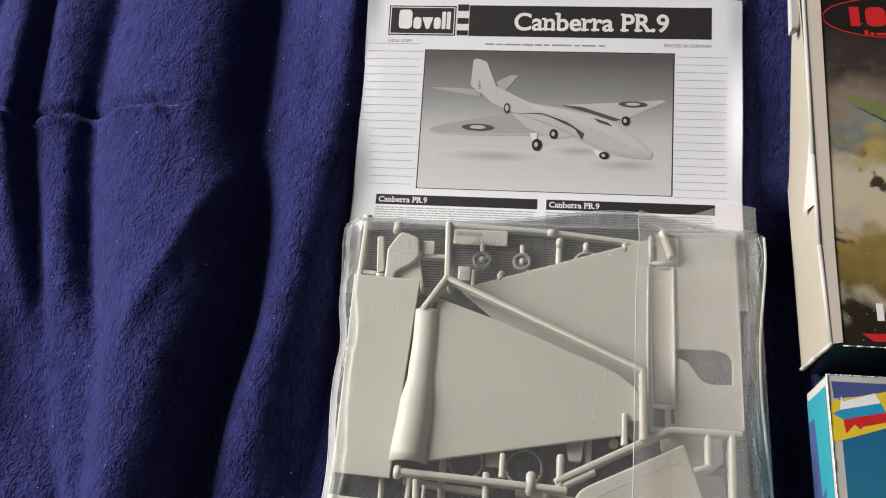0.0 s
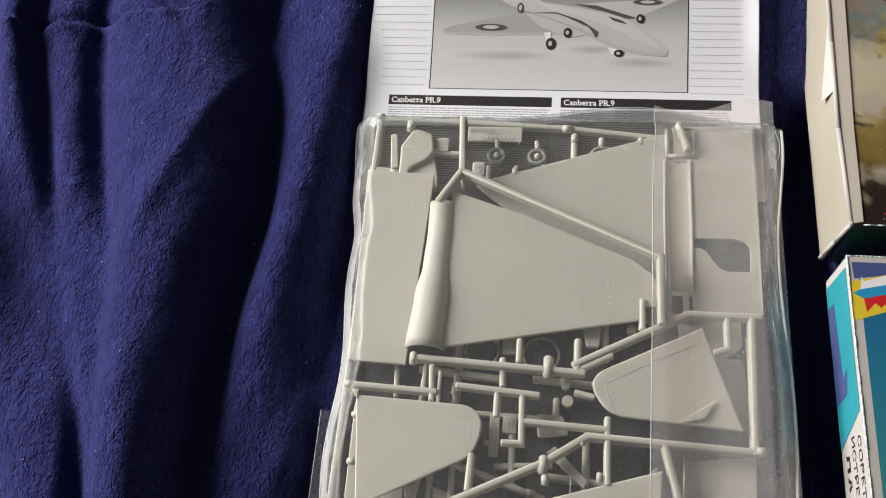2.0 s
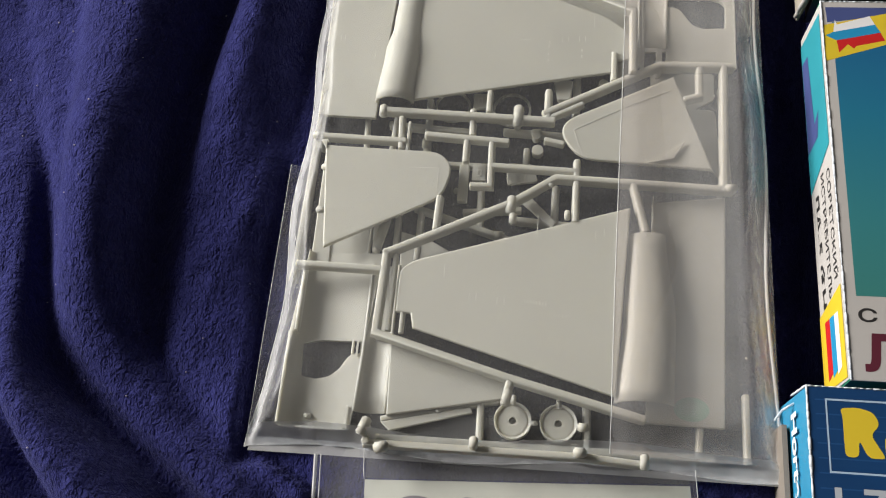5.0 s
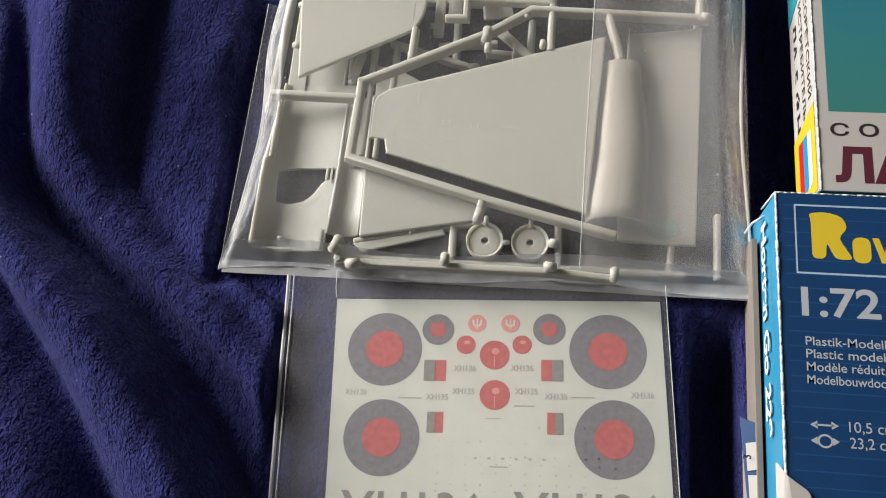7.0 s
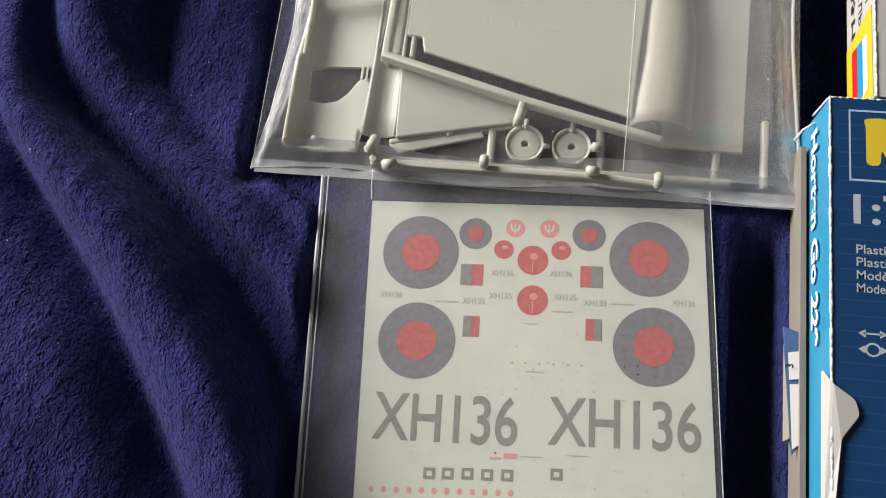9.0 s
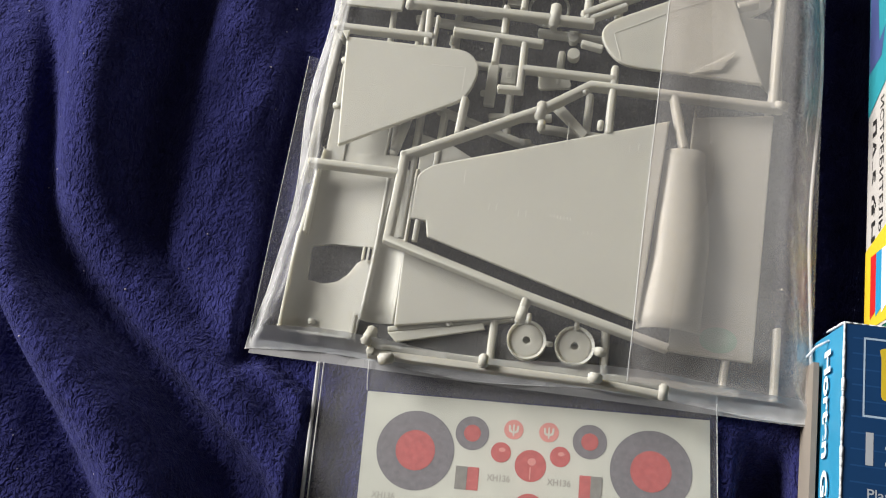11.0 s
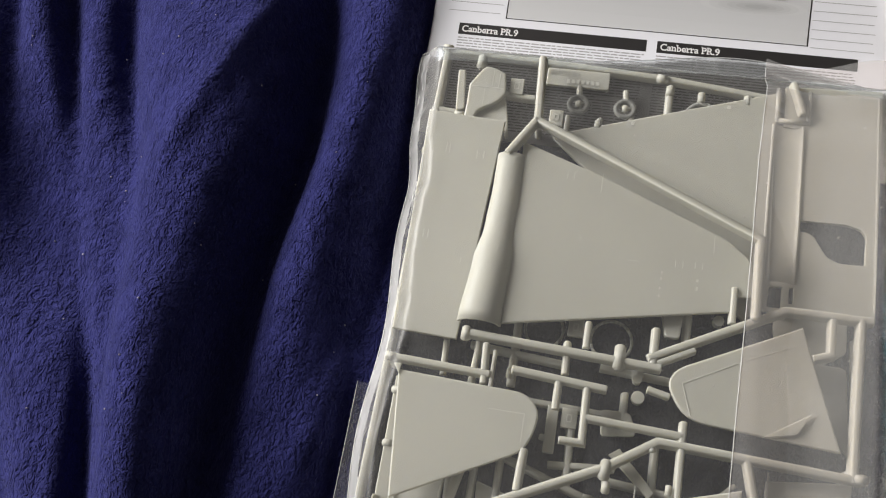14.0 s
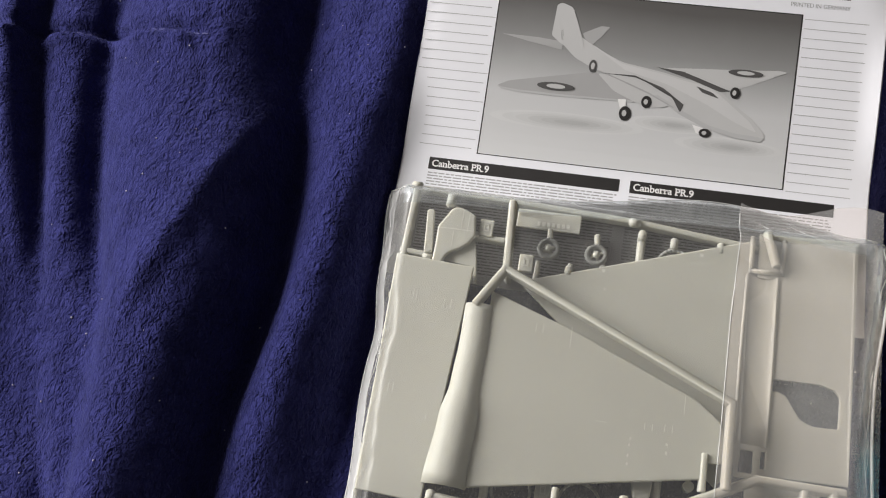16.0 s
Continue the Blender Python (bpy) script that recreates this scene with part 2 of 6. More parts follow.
def words(name, body, material, parent, place, width=None, height=None, surf=None, lift=0.0, weight=0.0, label=""):
    """Lettering with Blender's own font; place: a pose whose x runs along the line. width: of the line; height: of a capital."""
    cu = bpy.data.curves.new(name, "FONT")
    cu.body, cu.offset = body, weight
    tmp = new(name, cu)
    bpy.context.view_layer.update()
    me = bpy.data.meshes.new_from_object(tmp.evaluated_get(bpy.context.evaluated_depsgraph_get()))
    bpy.data.objects.remove(tmp)
    xs = [v.co.x for v in me.vertices]
    sx = width / (max(xs) - min(xs)) if width else None
    sy = height / 0.73 if height else sx
    sx = sx or sy
    x0 = min(xs)
    for v in me.vertices:
        v.co = place @ Vector(((v.co.x - x0) * sx, v.co.y * sy, 0))
        if surf:
            v.co.z = surf(v.co.y) + lift
    me.materials.clear()
    me.materials.append(material)
    ob = new(name, me)
    ob.parent = parent
    if label:
        ob["label"] = label
    return ob


def text_span(body):
    """The least and greatest x of a line of Blender's own font."""
    cu = bpy.data.curves.new("span", "FONT")
    cu.body = body
    tmp = new("span", cu)
    bpy.context.view_layer.update()
    me = tmp.evaluated_get(bpy.context.evaluated_depsgraph_get()).to_mesh()
    xs = [v.co.x for v in me.vertices]
    out = min(xs), max(xs)
    tmp.to_mesh_clear()
    bpy.data.objects.remove(tmp)
    return out


def slabs(name, body, material, parent, x0, y0, width, height, surf, lift):
    """Slab serifs for a line of lettering of the given width and capital height, in metres."""
    lo, hi = text_span(body)
    k, out = width / (hi - lo), []
    t, w = height * 0.12, height * 0.22
    for i, c in enumerate(body):
        if c not in "nbrPRh":
            continue
        a, b = text_span(c)
        right = text_span(body[:i + 1])[1]
        le, ri = x0 + (right - (b - a) - lo) * k, x0 + (right - lo) * k
        top = height if c in "PRb" else height * 0.70
        stem = le + height * 0.09
        if c != "b":
            out.append(rect(stem - w, y0, stem + w, y0 + t))
        out.append(rect(stem - w, y0 + top - t, stem, y0 + top))
        if c in "nR":
            out.append(rect(ri - height * 0.12 - w * 0.7, y0, ri - height * 0.12 + w * 0.9, y0 + t))
    for k, q in enumerate(out):
        flat(name, [q], surf, lift + 0.000004 * (k % 3), material, parent, unit=1.0)


def rounded(poly, r, keep=()):
    """The outline with its corners rounded, but for those in keep."""
    out, n = [], len(poly)
    for i, p in enumerate(poly):
        if i in keep:
            out.append(p)
            continue
        p, a, b = Vector(p), Vector(poly[i - 1]), Vector(poly[(i + 1) % n])
        ra, rb = min(r, (a - p).length * 0.45), min(r, (b - p).length * 0.45)
        s, e = p + (a - p).normalized() * ra, p + (b - p).normalized() * rb
        for k in range(5):
            t = k / 4
            out.append(tuple(s * (1 - t) ** 2 + p * 2 * t * (1 - t) + e * t * t))
    return out


def prism(poly, top, thick, holes=(), bevel=0.0004, unit=0.001, tilt=None, cuts=()):
    """A moulded plate with a soft upper edge; tilt(x, y) adds height."""
    bm = bmesh.new()
    rings = []
    for ring in (poly, *holes):
        vs = [bm.verts.new((x * unit, y * unit, 0)) for x, y in ring]
        rings += [bm.edges.new((vs[i - 1], vs[i])) for i in range(len(vs))]
    if holes:
        bmesh.ops.triangle_fill(bm, use_beauty=True, use_dissolve=False, edges=rings)
    else:
        bm.faces.new([e for e in bm.verts])
    bmesh.ops.recalc_face_normals(bm, faces=bm.faces)
    for f in bm.faces:
        if f.normal.z < 0:
            f.normal_flip()
    for x in cuts:
        bmesh.ops.bisect_plane(bm, geom=bm.verts[:] + bm.edges[:] + bm.faces[:], plane_co=(x * unit, 0, 0), plane_no=(1, 0, 0))
    up = bmesh.ops.extrude_face_region(bm, geom=bm.faces[:])
    for v in [g for g in up["geom"] if isinstance(g, bmesh.types.BMVert)]:
        v.co.z += thick
    if bevel:
        bm.normal_update()
        rim = [e for e in bm.edges if all(abs(v.co.z - thick) < 1e-7 for v in e.verts) and any(abs(f.normal.z) < 0.5 for f in e.link_faces)]
        bmesh.ops.bevel(bm, geom=rim, offset=bevel, segments=2, profile=0.5, affect="EDGES")
    for v in bm.verts:
        v.co.z += top - thick + (tilt(v.co.x, v.co.y) if tilt else 0.0)
    return bm


def tube(bm, pts, r, sides=10):
    """A round runner along points, with rounded joints and ends."""
    for a, b in zip(pts, pts[1:]):
        a, b = Vector(a), Vector(b)
        d = b - a
        m = Matrix.Translation((a + b) / 2) @ d.to_track_quat("Z", "Y").to_matrix().to_4x4()
        bmesh.ops.create_cone(bm, cap_ends=True, segments=sides, radius1=r, radius2=r, depth=d.length, matrix=m)
    for p in pts:
        bmesh.ops.create_icosphere(bm, subdivisions=2, radius=r * 1.0, matrix=Matrix.Translation(p))
    return bm


def cord(bm, pts, r, sides=6):
    """One smooth swept cord, without joints inside."""
    rings = []
    pts = [Vector(p) for p in pts]
    for k, p in enumerate(pts):
        d = (pts[min(k + 1, len(pts) - 1)] - pts[max(k - 1, 0)]).normalized()
        a = d.cross(Vector((0, 0, 1))).normalized()
        b = a.cross(d)
        rings.append([bm.verts.new(p + (a * math.cos(2 * math.pi * j / sides) + b * math.sin(2 * math.pi * j / sides)) * r) for j in range(sides)])
    for u, v in zip(rings, rings[1:]):
        for j in range(sides):
            bm.faces.new((u[j], u[(j + 1) % sides], v[(j + 1) % sides], v[j]))
    bmesh.ops.recalc_face_normals(bm, faces=bm.faces)
    return bm


def block(x0, x1, y0, y1, z0, z1, bevel=0.0):
    bm = bmesh.new()
    bmesh.ops.create_cube(bm, size=1)
    for v in bm.verts:
        v.co = Vector((x0 if v.co.x < 0 else x1, y0 if v.co.y < 0 else y1, z0 if v.co.z < 0 else z1))
    if bevel:
        bmesh.ops.bevel(bm, geom=bm.edges[:], offset=bevel, segments=2, profile=0.5, affect="EDGES")
    return bm


def grid(xs, ys, fz):
    """A sheet over the given stops; fz takes and gives arrays."""
    X, Y = np.meshgrid(xs, ys)
    Z = fz(X, Y)
    nx, ny = len(xs), len(ys)
    me = bpy.data.meshes.new("sheet")
    idx = np.arange(nx * ny).reshape(ny, nx)
    q = np.stack([idx[:-1, :-1], idx[:-1, 1:], idx[1:, 1:], idx[1:, :-1]], -1).reshape(-1, 4)
    me.from_pydata(np.stack([X, Y, Z], -1).reshape(-1, 3).tolist(), [], q.tolist())
    for p in me.polygons:
        p.use_smooth = True
    return me


def ripple(X, Y, s, seed):
    """Soft uneven waves, -1 to 1."""
    r = np.random.RandomState(seed)
    out = np.zeros_like(X)
    for k in range(9):
        a, f, p = r.uniform(0, 2 * np.pi), r.uniform(0.5, 1.8), r.uniform(0, 6.28)
        out += np.sin((X * np.cos(a) + Y * np.sin(a)) * f * s + p + 1.3 * np.sin((X * np.sin(a) - Y * np.cos(a)) * s * 0.6 + p * 2))
    return out / 5.0


# ---- the unseen room that closes the place ----
def wall(name, *b):
    return tagged(part(name, block(*b), PAINT_WALL), kind="structure")


tagged(part("floor", block(-2.1, 2.1, -2.1, 2.7, -0.6, -0.55), CARPET), kind="structure")
tagged(part("ceiling", block(-2.1, 2.1, -2.1, 2.7, 1.95, 2.0), PAINT_WALL), kind="structure")
wall("wall_north", -2.1, 2.1, 2.6, 2.7, -0.55, 1.95)
wall("wall_south", -2.1, 2.1, -2.1, -2.0, -0.55, 1.95)
wall("wall_east", 2.0, 2.1, -2.0, 2.6, -0.55, 1.95)
west = tagged(new("wall_west"), kind="structure")
for nm, b in (("wall_below", (-2.1, -2.0, -2.0, 2.6, -0.55, 0.44)), ("wall_above", (-2.1, -2.0, -2.0, 2.6, 1.40, 1.95)),
              ("wall_beside", (-2.1, -2.0, -2.0, 0.0, 0.44, 1.40)), ("wall_beside", (-2.1, -2.0, 1.44, 2.6, 0.44, 1.40))):
    part(nm, block(*b), PAINT_WALL, west)
window = tagged(new("window_1"), kind="structure")
for b in ((-2.08, -2.0, 0.0, 1.44, 0.44, 0.47), (-2.08, -2.0, 0.0, 1.44, 1.37, 1.40), (-2.08, -2.0, 0.0, 0.03, 0.47, 1.37), (-2.08, -2.0, 1.41, 1.44, 0.47, 1.37)):
    part("window_frame", block(*b, 0.004), WHITE_CARD, window)
bed = thing("bed", "wide bed with a plain pale mattress under the throw", "bed")
part("mattress", block(-1.1, 1.1, -1.3, 1.3, -0.25, -0.035, 0.03), PAINT_WALL, bed)
part("bed_base", block(-1.08, 1.08, -1.28, 1.28, -0.549, -0.252, 0.01), CARPET, bed)

# ---- the fleece throw ----
# troughs and crests of the folds, from the window side to the bag: (y, x, height) points
LINES = [
    [(0.40, -0.46, 0.0), (0.0, -0.46, 0.0), (-0.15, -0.37, 0.0), (-0.45, -0.28, 0.0)],
    # unseen crest, raised near y 0.05 to 0.10 to shade the folds beside it
    [(0.40, -0.415, 0.006), (0.20, -0.377, 0.005), (0.135, -0.362, 0.014), (0.10, -0.355, 0.023), (0.055, -0.337, 0.024), (0.02, -0.325, 0.008), (-0.02, -0.306, 0.002), (-0.09, -0.275, 0.002), (-0.141, -0.240, 0.010), (-0.167, -0.222, 0.010), (-0.212, -0.188, 0.012), (-0.26, -0.16, 0.012), (-0.45, -0.11, 0.01)],
    [(0.40, -0.375, 0.0), (0.28, -0.362, 0.0), (0.18, -0.338, 0.0), (0.10, -0.319, 0.002), (0.05, -0.303, 0.011), (0.02, -0.292, 0.010), (-0.01, -0.281, 0.002), (-0.05, -0.266, 0.0), (-0.09, -0.249, 0.0), (-0.114, -0.236, 0.0), (-0.141, -0.215, 0.0),
     (-0.167, -0.193, 0.0), (-0.199, -0.165, 0.0), (-0.226, -0.147, 0.0), (-0.29, -0.11, 0.0), (-0.45, -0.07, 0.0)],
    [(0.40, -0.358, 0.011), (0.303, -0.341, 0.011), (0.214, -0.331, 0.011), (0.184, -0.322, 0.011), (0.152, -0.311, 0.010), (0.111, -0.297, 0.007), (0.072, -0.285, 0.002), (0.02, -0.262, 0.003), (-0.005, -0.245, 0.009), (-0.02, -0.2375, 0.011), (-0.06, -0.2315, 0.012),
     (-0.09, -0.2255, 0.016), (-0.114, -0.217, 0.023), (-0.136, -0.199, 0.028), (-0.154, -0.178, 0.029), (-0.175, -0.155, 0.029), (-0.196, -0.136, 0.024), (-0.225, -0.115, 0.022), (-0.29, -0.08, 0.018), (-0.45, -0.04, 0.01)],
    [(0.40, -0.344, 0.0), (0.310, -0.330, 0.0), (0.214, -0.321, 0.0), (0.157, -0.302, 0.0), (0.117, -0.288, 0.0), (0.093, -0.279, 0.001), (0.07, -0.272, 0.002), (0.03, -0.255, 0.004), (0.0, -0.237, 0.006), (-0.017, -0.231, 0.004), (-0.038, -0.2275, 0.002),
     (-0.078, -0.2175, 0.002), (-0.10, -0.209, 0.001), (-0.115, -0.200, 0.003), (-0.125, -0.190, 0.003), (-0.144, -0.158, 0.001), (-0.172, -0.129, 0.0), (-0.191, -0.111, 0.0), (-0.24, -0.085, 0.0), (-0.45, -0.03, 0.0)],
    [(0.40, -0.328, 0.009), (0.303, -0.314, 0.008), (0.211, -0.299, 0.008), (0.183, -0.288, 0.008), (0.147, -0.281, 0.008), (0.116, -0.275, 0.007), (0.089, -0.264, 0.005), (0.07, -0.252, 0.004), (0.05, -0.244, 0.008), (0.02, -0.232, 0.011),
     (0.0, -0.229, 0.012), (-0.03, -0.223, 0.010), (-0.08, -0.212, 0.010), (-0.112, -0.199, 0.006), (-0.128, -0.181, 0.004), (-0.15, -0.148, 0.003), (-0.167, -0.126, 0.003), (-0.183, -0.105, 0.003), (-0.24, -0.075, 0.001), (-0.45, -0.02, 0.0)],
    [(0.40, -0.292, 0.0), (0.310, -0.287, 0.0), (0.203, -0.282, 0.0), (0.163, -0.272, 0.0), (0.13, -0.265, 0.0), (0.099, -0.252, 0.0), (0.08, -0.243, 0.002), (0.06, -0.235, 0.009), (0.03, -0.226, 0.014), (0.0, -0.222, 0.017), (-0.03, -0.216, 0.017),
     (-0.08, -0.205, 0.016), (-0.112, -0.194, 0.008), (-0.128, -0.172, 0.006), (-0.15, -0.143, 0.006), (-0.167, -0.119, 0.006), (-0.183, -0.097, 0.005), (-0.24, -0.065, 0.002), (-0.45, -0.01, 0.0)],
    [(0.40, -0.226, 0.015), (0.258, -0.222, 0.016), (0.211, -0.217, 0.018), (0.181, -0.210, 0.021), (0.147, -0.203, 0.0235), (0.114, -0.200, 0.0235), (0.083, -0.202, 0.0235), (0.053, -0.206, 0.0235), (0.03, -0.209, 0.0235), (0.0, -0.208, 0.0235),
     (-0.026, -0.203, 0.0235), (-0.058, -0.196, 0.022), (-0.095, -0.188, 0.015), (-0.112, -0.183, 0.009), (-0.128, -0.162, 0.011), (-0.15, -0.135, 0.012), (-0.167, -0.112, 0.012), (-0.183, -0.089, 0.010), (-0.24, -0.055, 0.005), (-0.45, 0.0, 0.0)],
    [(0.40, -0.186, 0.0), (0.215, -0.181, 0.0), (0.16, -0.168, 0.0), (0.105, -0.164, 0.0), (0.055, -0.170, 0.0), (0.018, -0.173, 0.0), (-0.014, -0.175, 0.0), (-0.05, -0.178, 0.001), (-0.09, -0.174, 0.003), (-0.114, -0.153, 0.004), (-0.138, -0.123, 0.004),
     (-0.156, -0.10, 0.004), (-0.2, -0.06, 0.002), (-0.45, 0.01, 0.0)],
    [(0.40, -0.143, 0.009), (0.223, -0.142, 0.0095), (0.151, -0.142, 0.013), (0.104, -0.142, 0.015), (0.057, -0.149, 0.014), (0.003, -0.150, 0.010), (-0.03, -0.152, 0.007), (-0.083, -0.147, 0.007), (-0.106, -0.134, 0.007), (-0.124, -0.118, 0.007),
     (-0.16, -0.085, 0.006), (-0.2, -0.045, 0.004), (-0.45, 0.02, 0.0)],
    [(0.40, -0.120, 0.0), (0.03, -0.124, 0.0), (-0.05, -0.128, 0.002), (-0.124, -0.106, 0.003), (-0.16, -0.075, 0.003), (-0.2, -0.035, 0.002), (-0.45, 0.03, 0.0)],
]
# shorter slanting folds: crest, height, width towards the window, width away, end, fade
FOLDS = [
    ([(0.205, -0.176), (0.16, -0.193), (0.12, -0.206), (0.09, -0.215), (0.04, -0.227)], 0.0046, 0.013, 0.008, 0.07, 0.05),
    ([(0.06, -0.112), (0.029, -0.118), (-0.012, -0.128), (-0.05, -0.140)], 0.0035, 0.010, 0.009, -0.04, 0.04),
]


def soft_step(a):
    a = np.clip(a, 0, 1)
    return a * a * (3 - 2 * a)


def along(Y, pts):
    """Smooth curve through (y, x) points."""
    ys, xs = np.array([c[0] for c in pts])[::-1], np.array([c[1] for c in pts])[::-1]
    return sum(w * np.interp(Y + o, ys, xs) for o, w in ((-0.02, 0.15), (-0.01, 0.22), (0.0, 0.26), (0.01, 0.22), (0.02, 0.15)))


def long_folds(X, Y):
    """Rounded crests between narrow troughs."""
    Z = np.zeros_like(X)
    rows = []
    for k, pts in enumerate(LINES):
        x = along(Y, [p[:2] for p in pts]) + 0.0014 * ripple(X * 0.1, Y, 38, 70 + k)
        h = along(Y, [(p[0], p[2]) for p in pts])
        rows.append((x, 1.5 * h * (1 + 0.10 * ripple(X * 0.2, Y, 30, 90 + k))))
    for k, ((x0, h0), (x1, h1)) in enumerate(zip(rows[:-1], rows[1:])):
        u = np.clip((X - x0) / np.maximum(x1 - x0, 0.002), 0, 1)
        inside = (X >= x0) & (X < x1)
        up = 1 - (1 - u) ** 2.3 if k % 2 == 0 else u ** 2.0
        Z = np.where(inside, h0 + (h1 - h0) * up, Z)
    return Z


def throw_z(X, Y):
    s = 0.006
    off = soft_step((-0.122 - X) / 0.03)
    base = 0.006 + 0.27 * (1 - 0.85 * off) * s * np.log1p(np.exp(np.minimum(40, (np.minimum(Y, 0.34) - 0.182) / s)))
    # added rise towards the window, which turns the lower left from the light
    base = base + (0.08 + 0.05 * soft_step((-0.12 - Y) / 0.08)) * np.log1p(np.exp((-0.165 + 0.06 * soft_step((-0.155 - Y) / 0.08) - np.maximum(X, -0.42)) / 0.02)) * 0.02 * soft_step((0.09 - Y) / 0.14)
    free = 1 - soft_step((X + 0.128) / 0.012)
    low = 1 - soft_step((Y + 0.125) / 0.02)
    side = soft_step((X + 0.105) / 0.02) * (1 - soft_step((X - 0.07) / 0.012))
    loose = np.maximum(free, low * (1 - side))
    nest = soft_step((X + 0.112) / 0.008) * (1 - soft_step((X - 0.086) / 0.008)) * (1 - soft_step((Y - 0.113) / 0.008)) * soft_step((Y + 0.135) / 0.012)
    Z = base + 0.0026 * nest + (0.0026 * ripple(X, Y * 0.55, 36, 3) + 0.0014 * ripple(X, Y * 0.6, 80, 5) + 0.0006 * ripple(X, Y * 0.7, 150, 12)) * loose - 0.002 * loose
    fold = sum(w * long_folds(X + o, Y) for o, w in ((-0.003, 0.2), (-0.0015, 0.2), (0.0, 0.2), (0.0015, 0.2), (0.003, 0.2)))
    Z = Z + fold * (1 - soft_step((X + 0.122 - 0.030 * soft_step((-0.132 - Y) / 0.02)) / 0.006))
    for crest, h, wl, wr, end, fade in FOLDS:
        d = X - along(Y, crest) + 0.0015 * ripple(X * 0.4, Y, 50, int(abs(h) * 4000))
        amp = h * soft_step((Y - end) / fade + 0.5) * soft_step((crest[0][0] - Y) / 0.06 + 0.5) * (1 + 0.15 * ripple(X, Y, 40, int(h * 3000)))
        Z = Z + amp * np.exp(-np.abs(d / np.where(d < 0, wl, wr)) ** 1.6) * loose
    Z = Z - 0.040 * soft_step((X - 0.0925) / 0.007) * (1 - soft_step((X - 0.120) / 0.006)) * (1 - 0.93 * soft_step((Y - 0.15) / 0.05)) * soft_step((Y + 0.13) / 0.02)
    Z = Z - 0.030 * soft_step((X - 0.072) / 0.007) * (1 - soft_step((X - 0.090) / 0.004)) * (1 - soft_step((Y + 0.165) / 0.03))
    seam = soft_step((-0.215 - X) / 0.02)
    dy = Y - 0.222 - 0.003 * np.sin(X * 40)
    Z = Z + seam * (0.0022 * np.exp(-((dy + 0.005) / 0.004) ** 2) * (1 + 0.6 * np.sin(X * 260)) - 0.0045 * np.exp(-(dy / 0.0025) ** 2))
    Z = Z + 0.00035 * ripple(X, Y, 420, 9)
    pressed = soft_step((X + 0.127) / 0.006) * soft_step((Y + 0.143) / 0.006) * (1 - soft_step((Y - 0.125) / 0.01))
    Z = Z + (np.minimum(Z, 0.0076) - Z) * pressed
    over = np.maximum(np.maximum(np.abs(X) - 1.12, np.abs(Y) - 1.32), 0)
    return Z - over * 2.0


xs = np.concatenate([np.linspace(-1.2, -0.45, 28), np.arange(-0.447, 0.20, 0.002), np.linspace(0.21, 1.2, 40)])
ys = np.concatenate([np.linspace(-1.4, -0.42, 34), np.arange(-0.417, 0.40, 0.0025), np.linspace(0.41, 1.4, 36)])
me = grid(xs, ys, throw_z)
me.name = "fleece_throw"
me.materials.append(FLEECE)
throw = tagged(new("fleece_throw", me), "dark navy blue fleece throw lying in soft folds", "blanket")
sx_ = np.linspace(-0.40, -0.218, 110)
sy_ = 0.222 + 0.003 * np.sin(sx_ * 40)
sz_ = throw_z(sx_[None, :], sy_[None, :])[0]
for a in range(0, 108, 3):
    part("stitch", cord(bmesh.new(), [(sx_[k], sy_[k] - 0.0012, sz_[k] + 0.0010) for k in (a, a + 1, a + 2)], 0.00035, 5), SEAM_THREAD, throw, smooth=True)

# ---- the instruction sheet ----
sheet = thing("instruction_sheet", "white printed instruction booklet with black title bar, partly under the bag", "booklet")


def page_shape(X, Y):
    s = 0.006
    z = 0.0085 + 0.27 * s * np.log1p(np.exp(np.minimum(40, (Y - 0.182) / s)))
    edge = np.maximum(np.abs(X + 0.0145) - 0.098, 0)
    return z + 0.18 * edge * (0.3 + np.sin(Y * 55 + X * 20)) * soft_step((Y - 0.17) / 0.03)


xs, ys = np.linspace(-0.1195, 0.0905, 64), np.linspace(0.121, 0.293, 90)
me = grid(xs, ys, page_shape)
me.materials.append(PAPER)
page = new("page", me)
page.parent = sheet
for dz, sx in ((-0.0007, 0.0006), (-0.0014, -0.0008)):
    me = grid(xs + sx, ys - 0.0012, lambda X, Y: page_shape(X, Y) + dz)
    me.materials.append(PAPER)
    under = new("under_page", me)
    under.parent = sheet
L1, L2, L3, L4, L5 = 0.00005, 0.00009, 0.00013, 0.00017, 0.00021
bar = flat("title_bar", [rect(-61, 270.2, 74.0, 288.2)], page_z, L1, INK, sheet, "black title bar")
words("title", "Canberra PR.9", WHITE_INK, bar, pose(-0.0352, 0.2742, 0), 0.0860, 0.0102, page_z, L2, 0.022, "white title lettering")
slabs("serif", "Canberra PR.9", WHITE_INK, bar, -0.0352, 0.2742, 0.0860, 0.0102, page_z, L2 + 0.00001)
logo = flat("logo_panel", [rect(-107.2, 270.2, -68.6, 287.6)], page_z, L1, INK, sheet, "black panel with a white wordmark shape")
flat("logo_border", [rect(-106.5, 270.9, -69.3, 271.4), rect(-106.5, 286.4, -69.3, 286.9), rect(-106.5, 271.4, -106.0, 286.4), rect(-69.8, 271.4, -69.3, 286.4)], page_z, L2, WHITE_INK, logo)
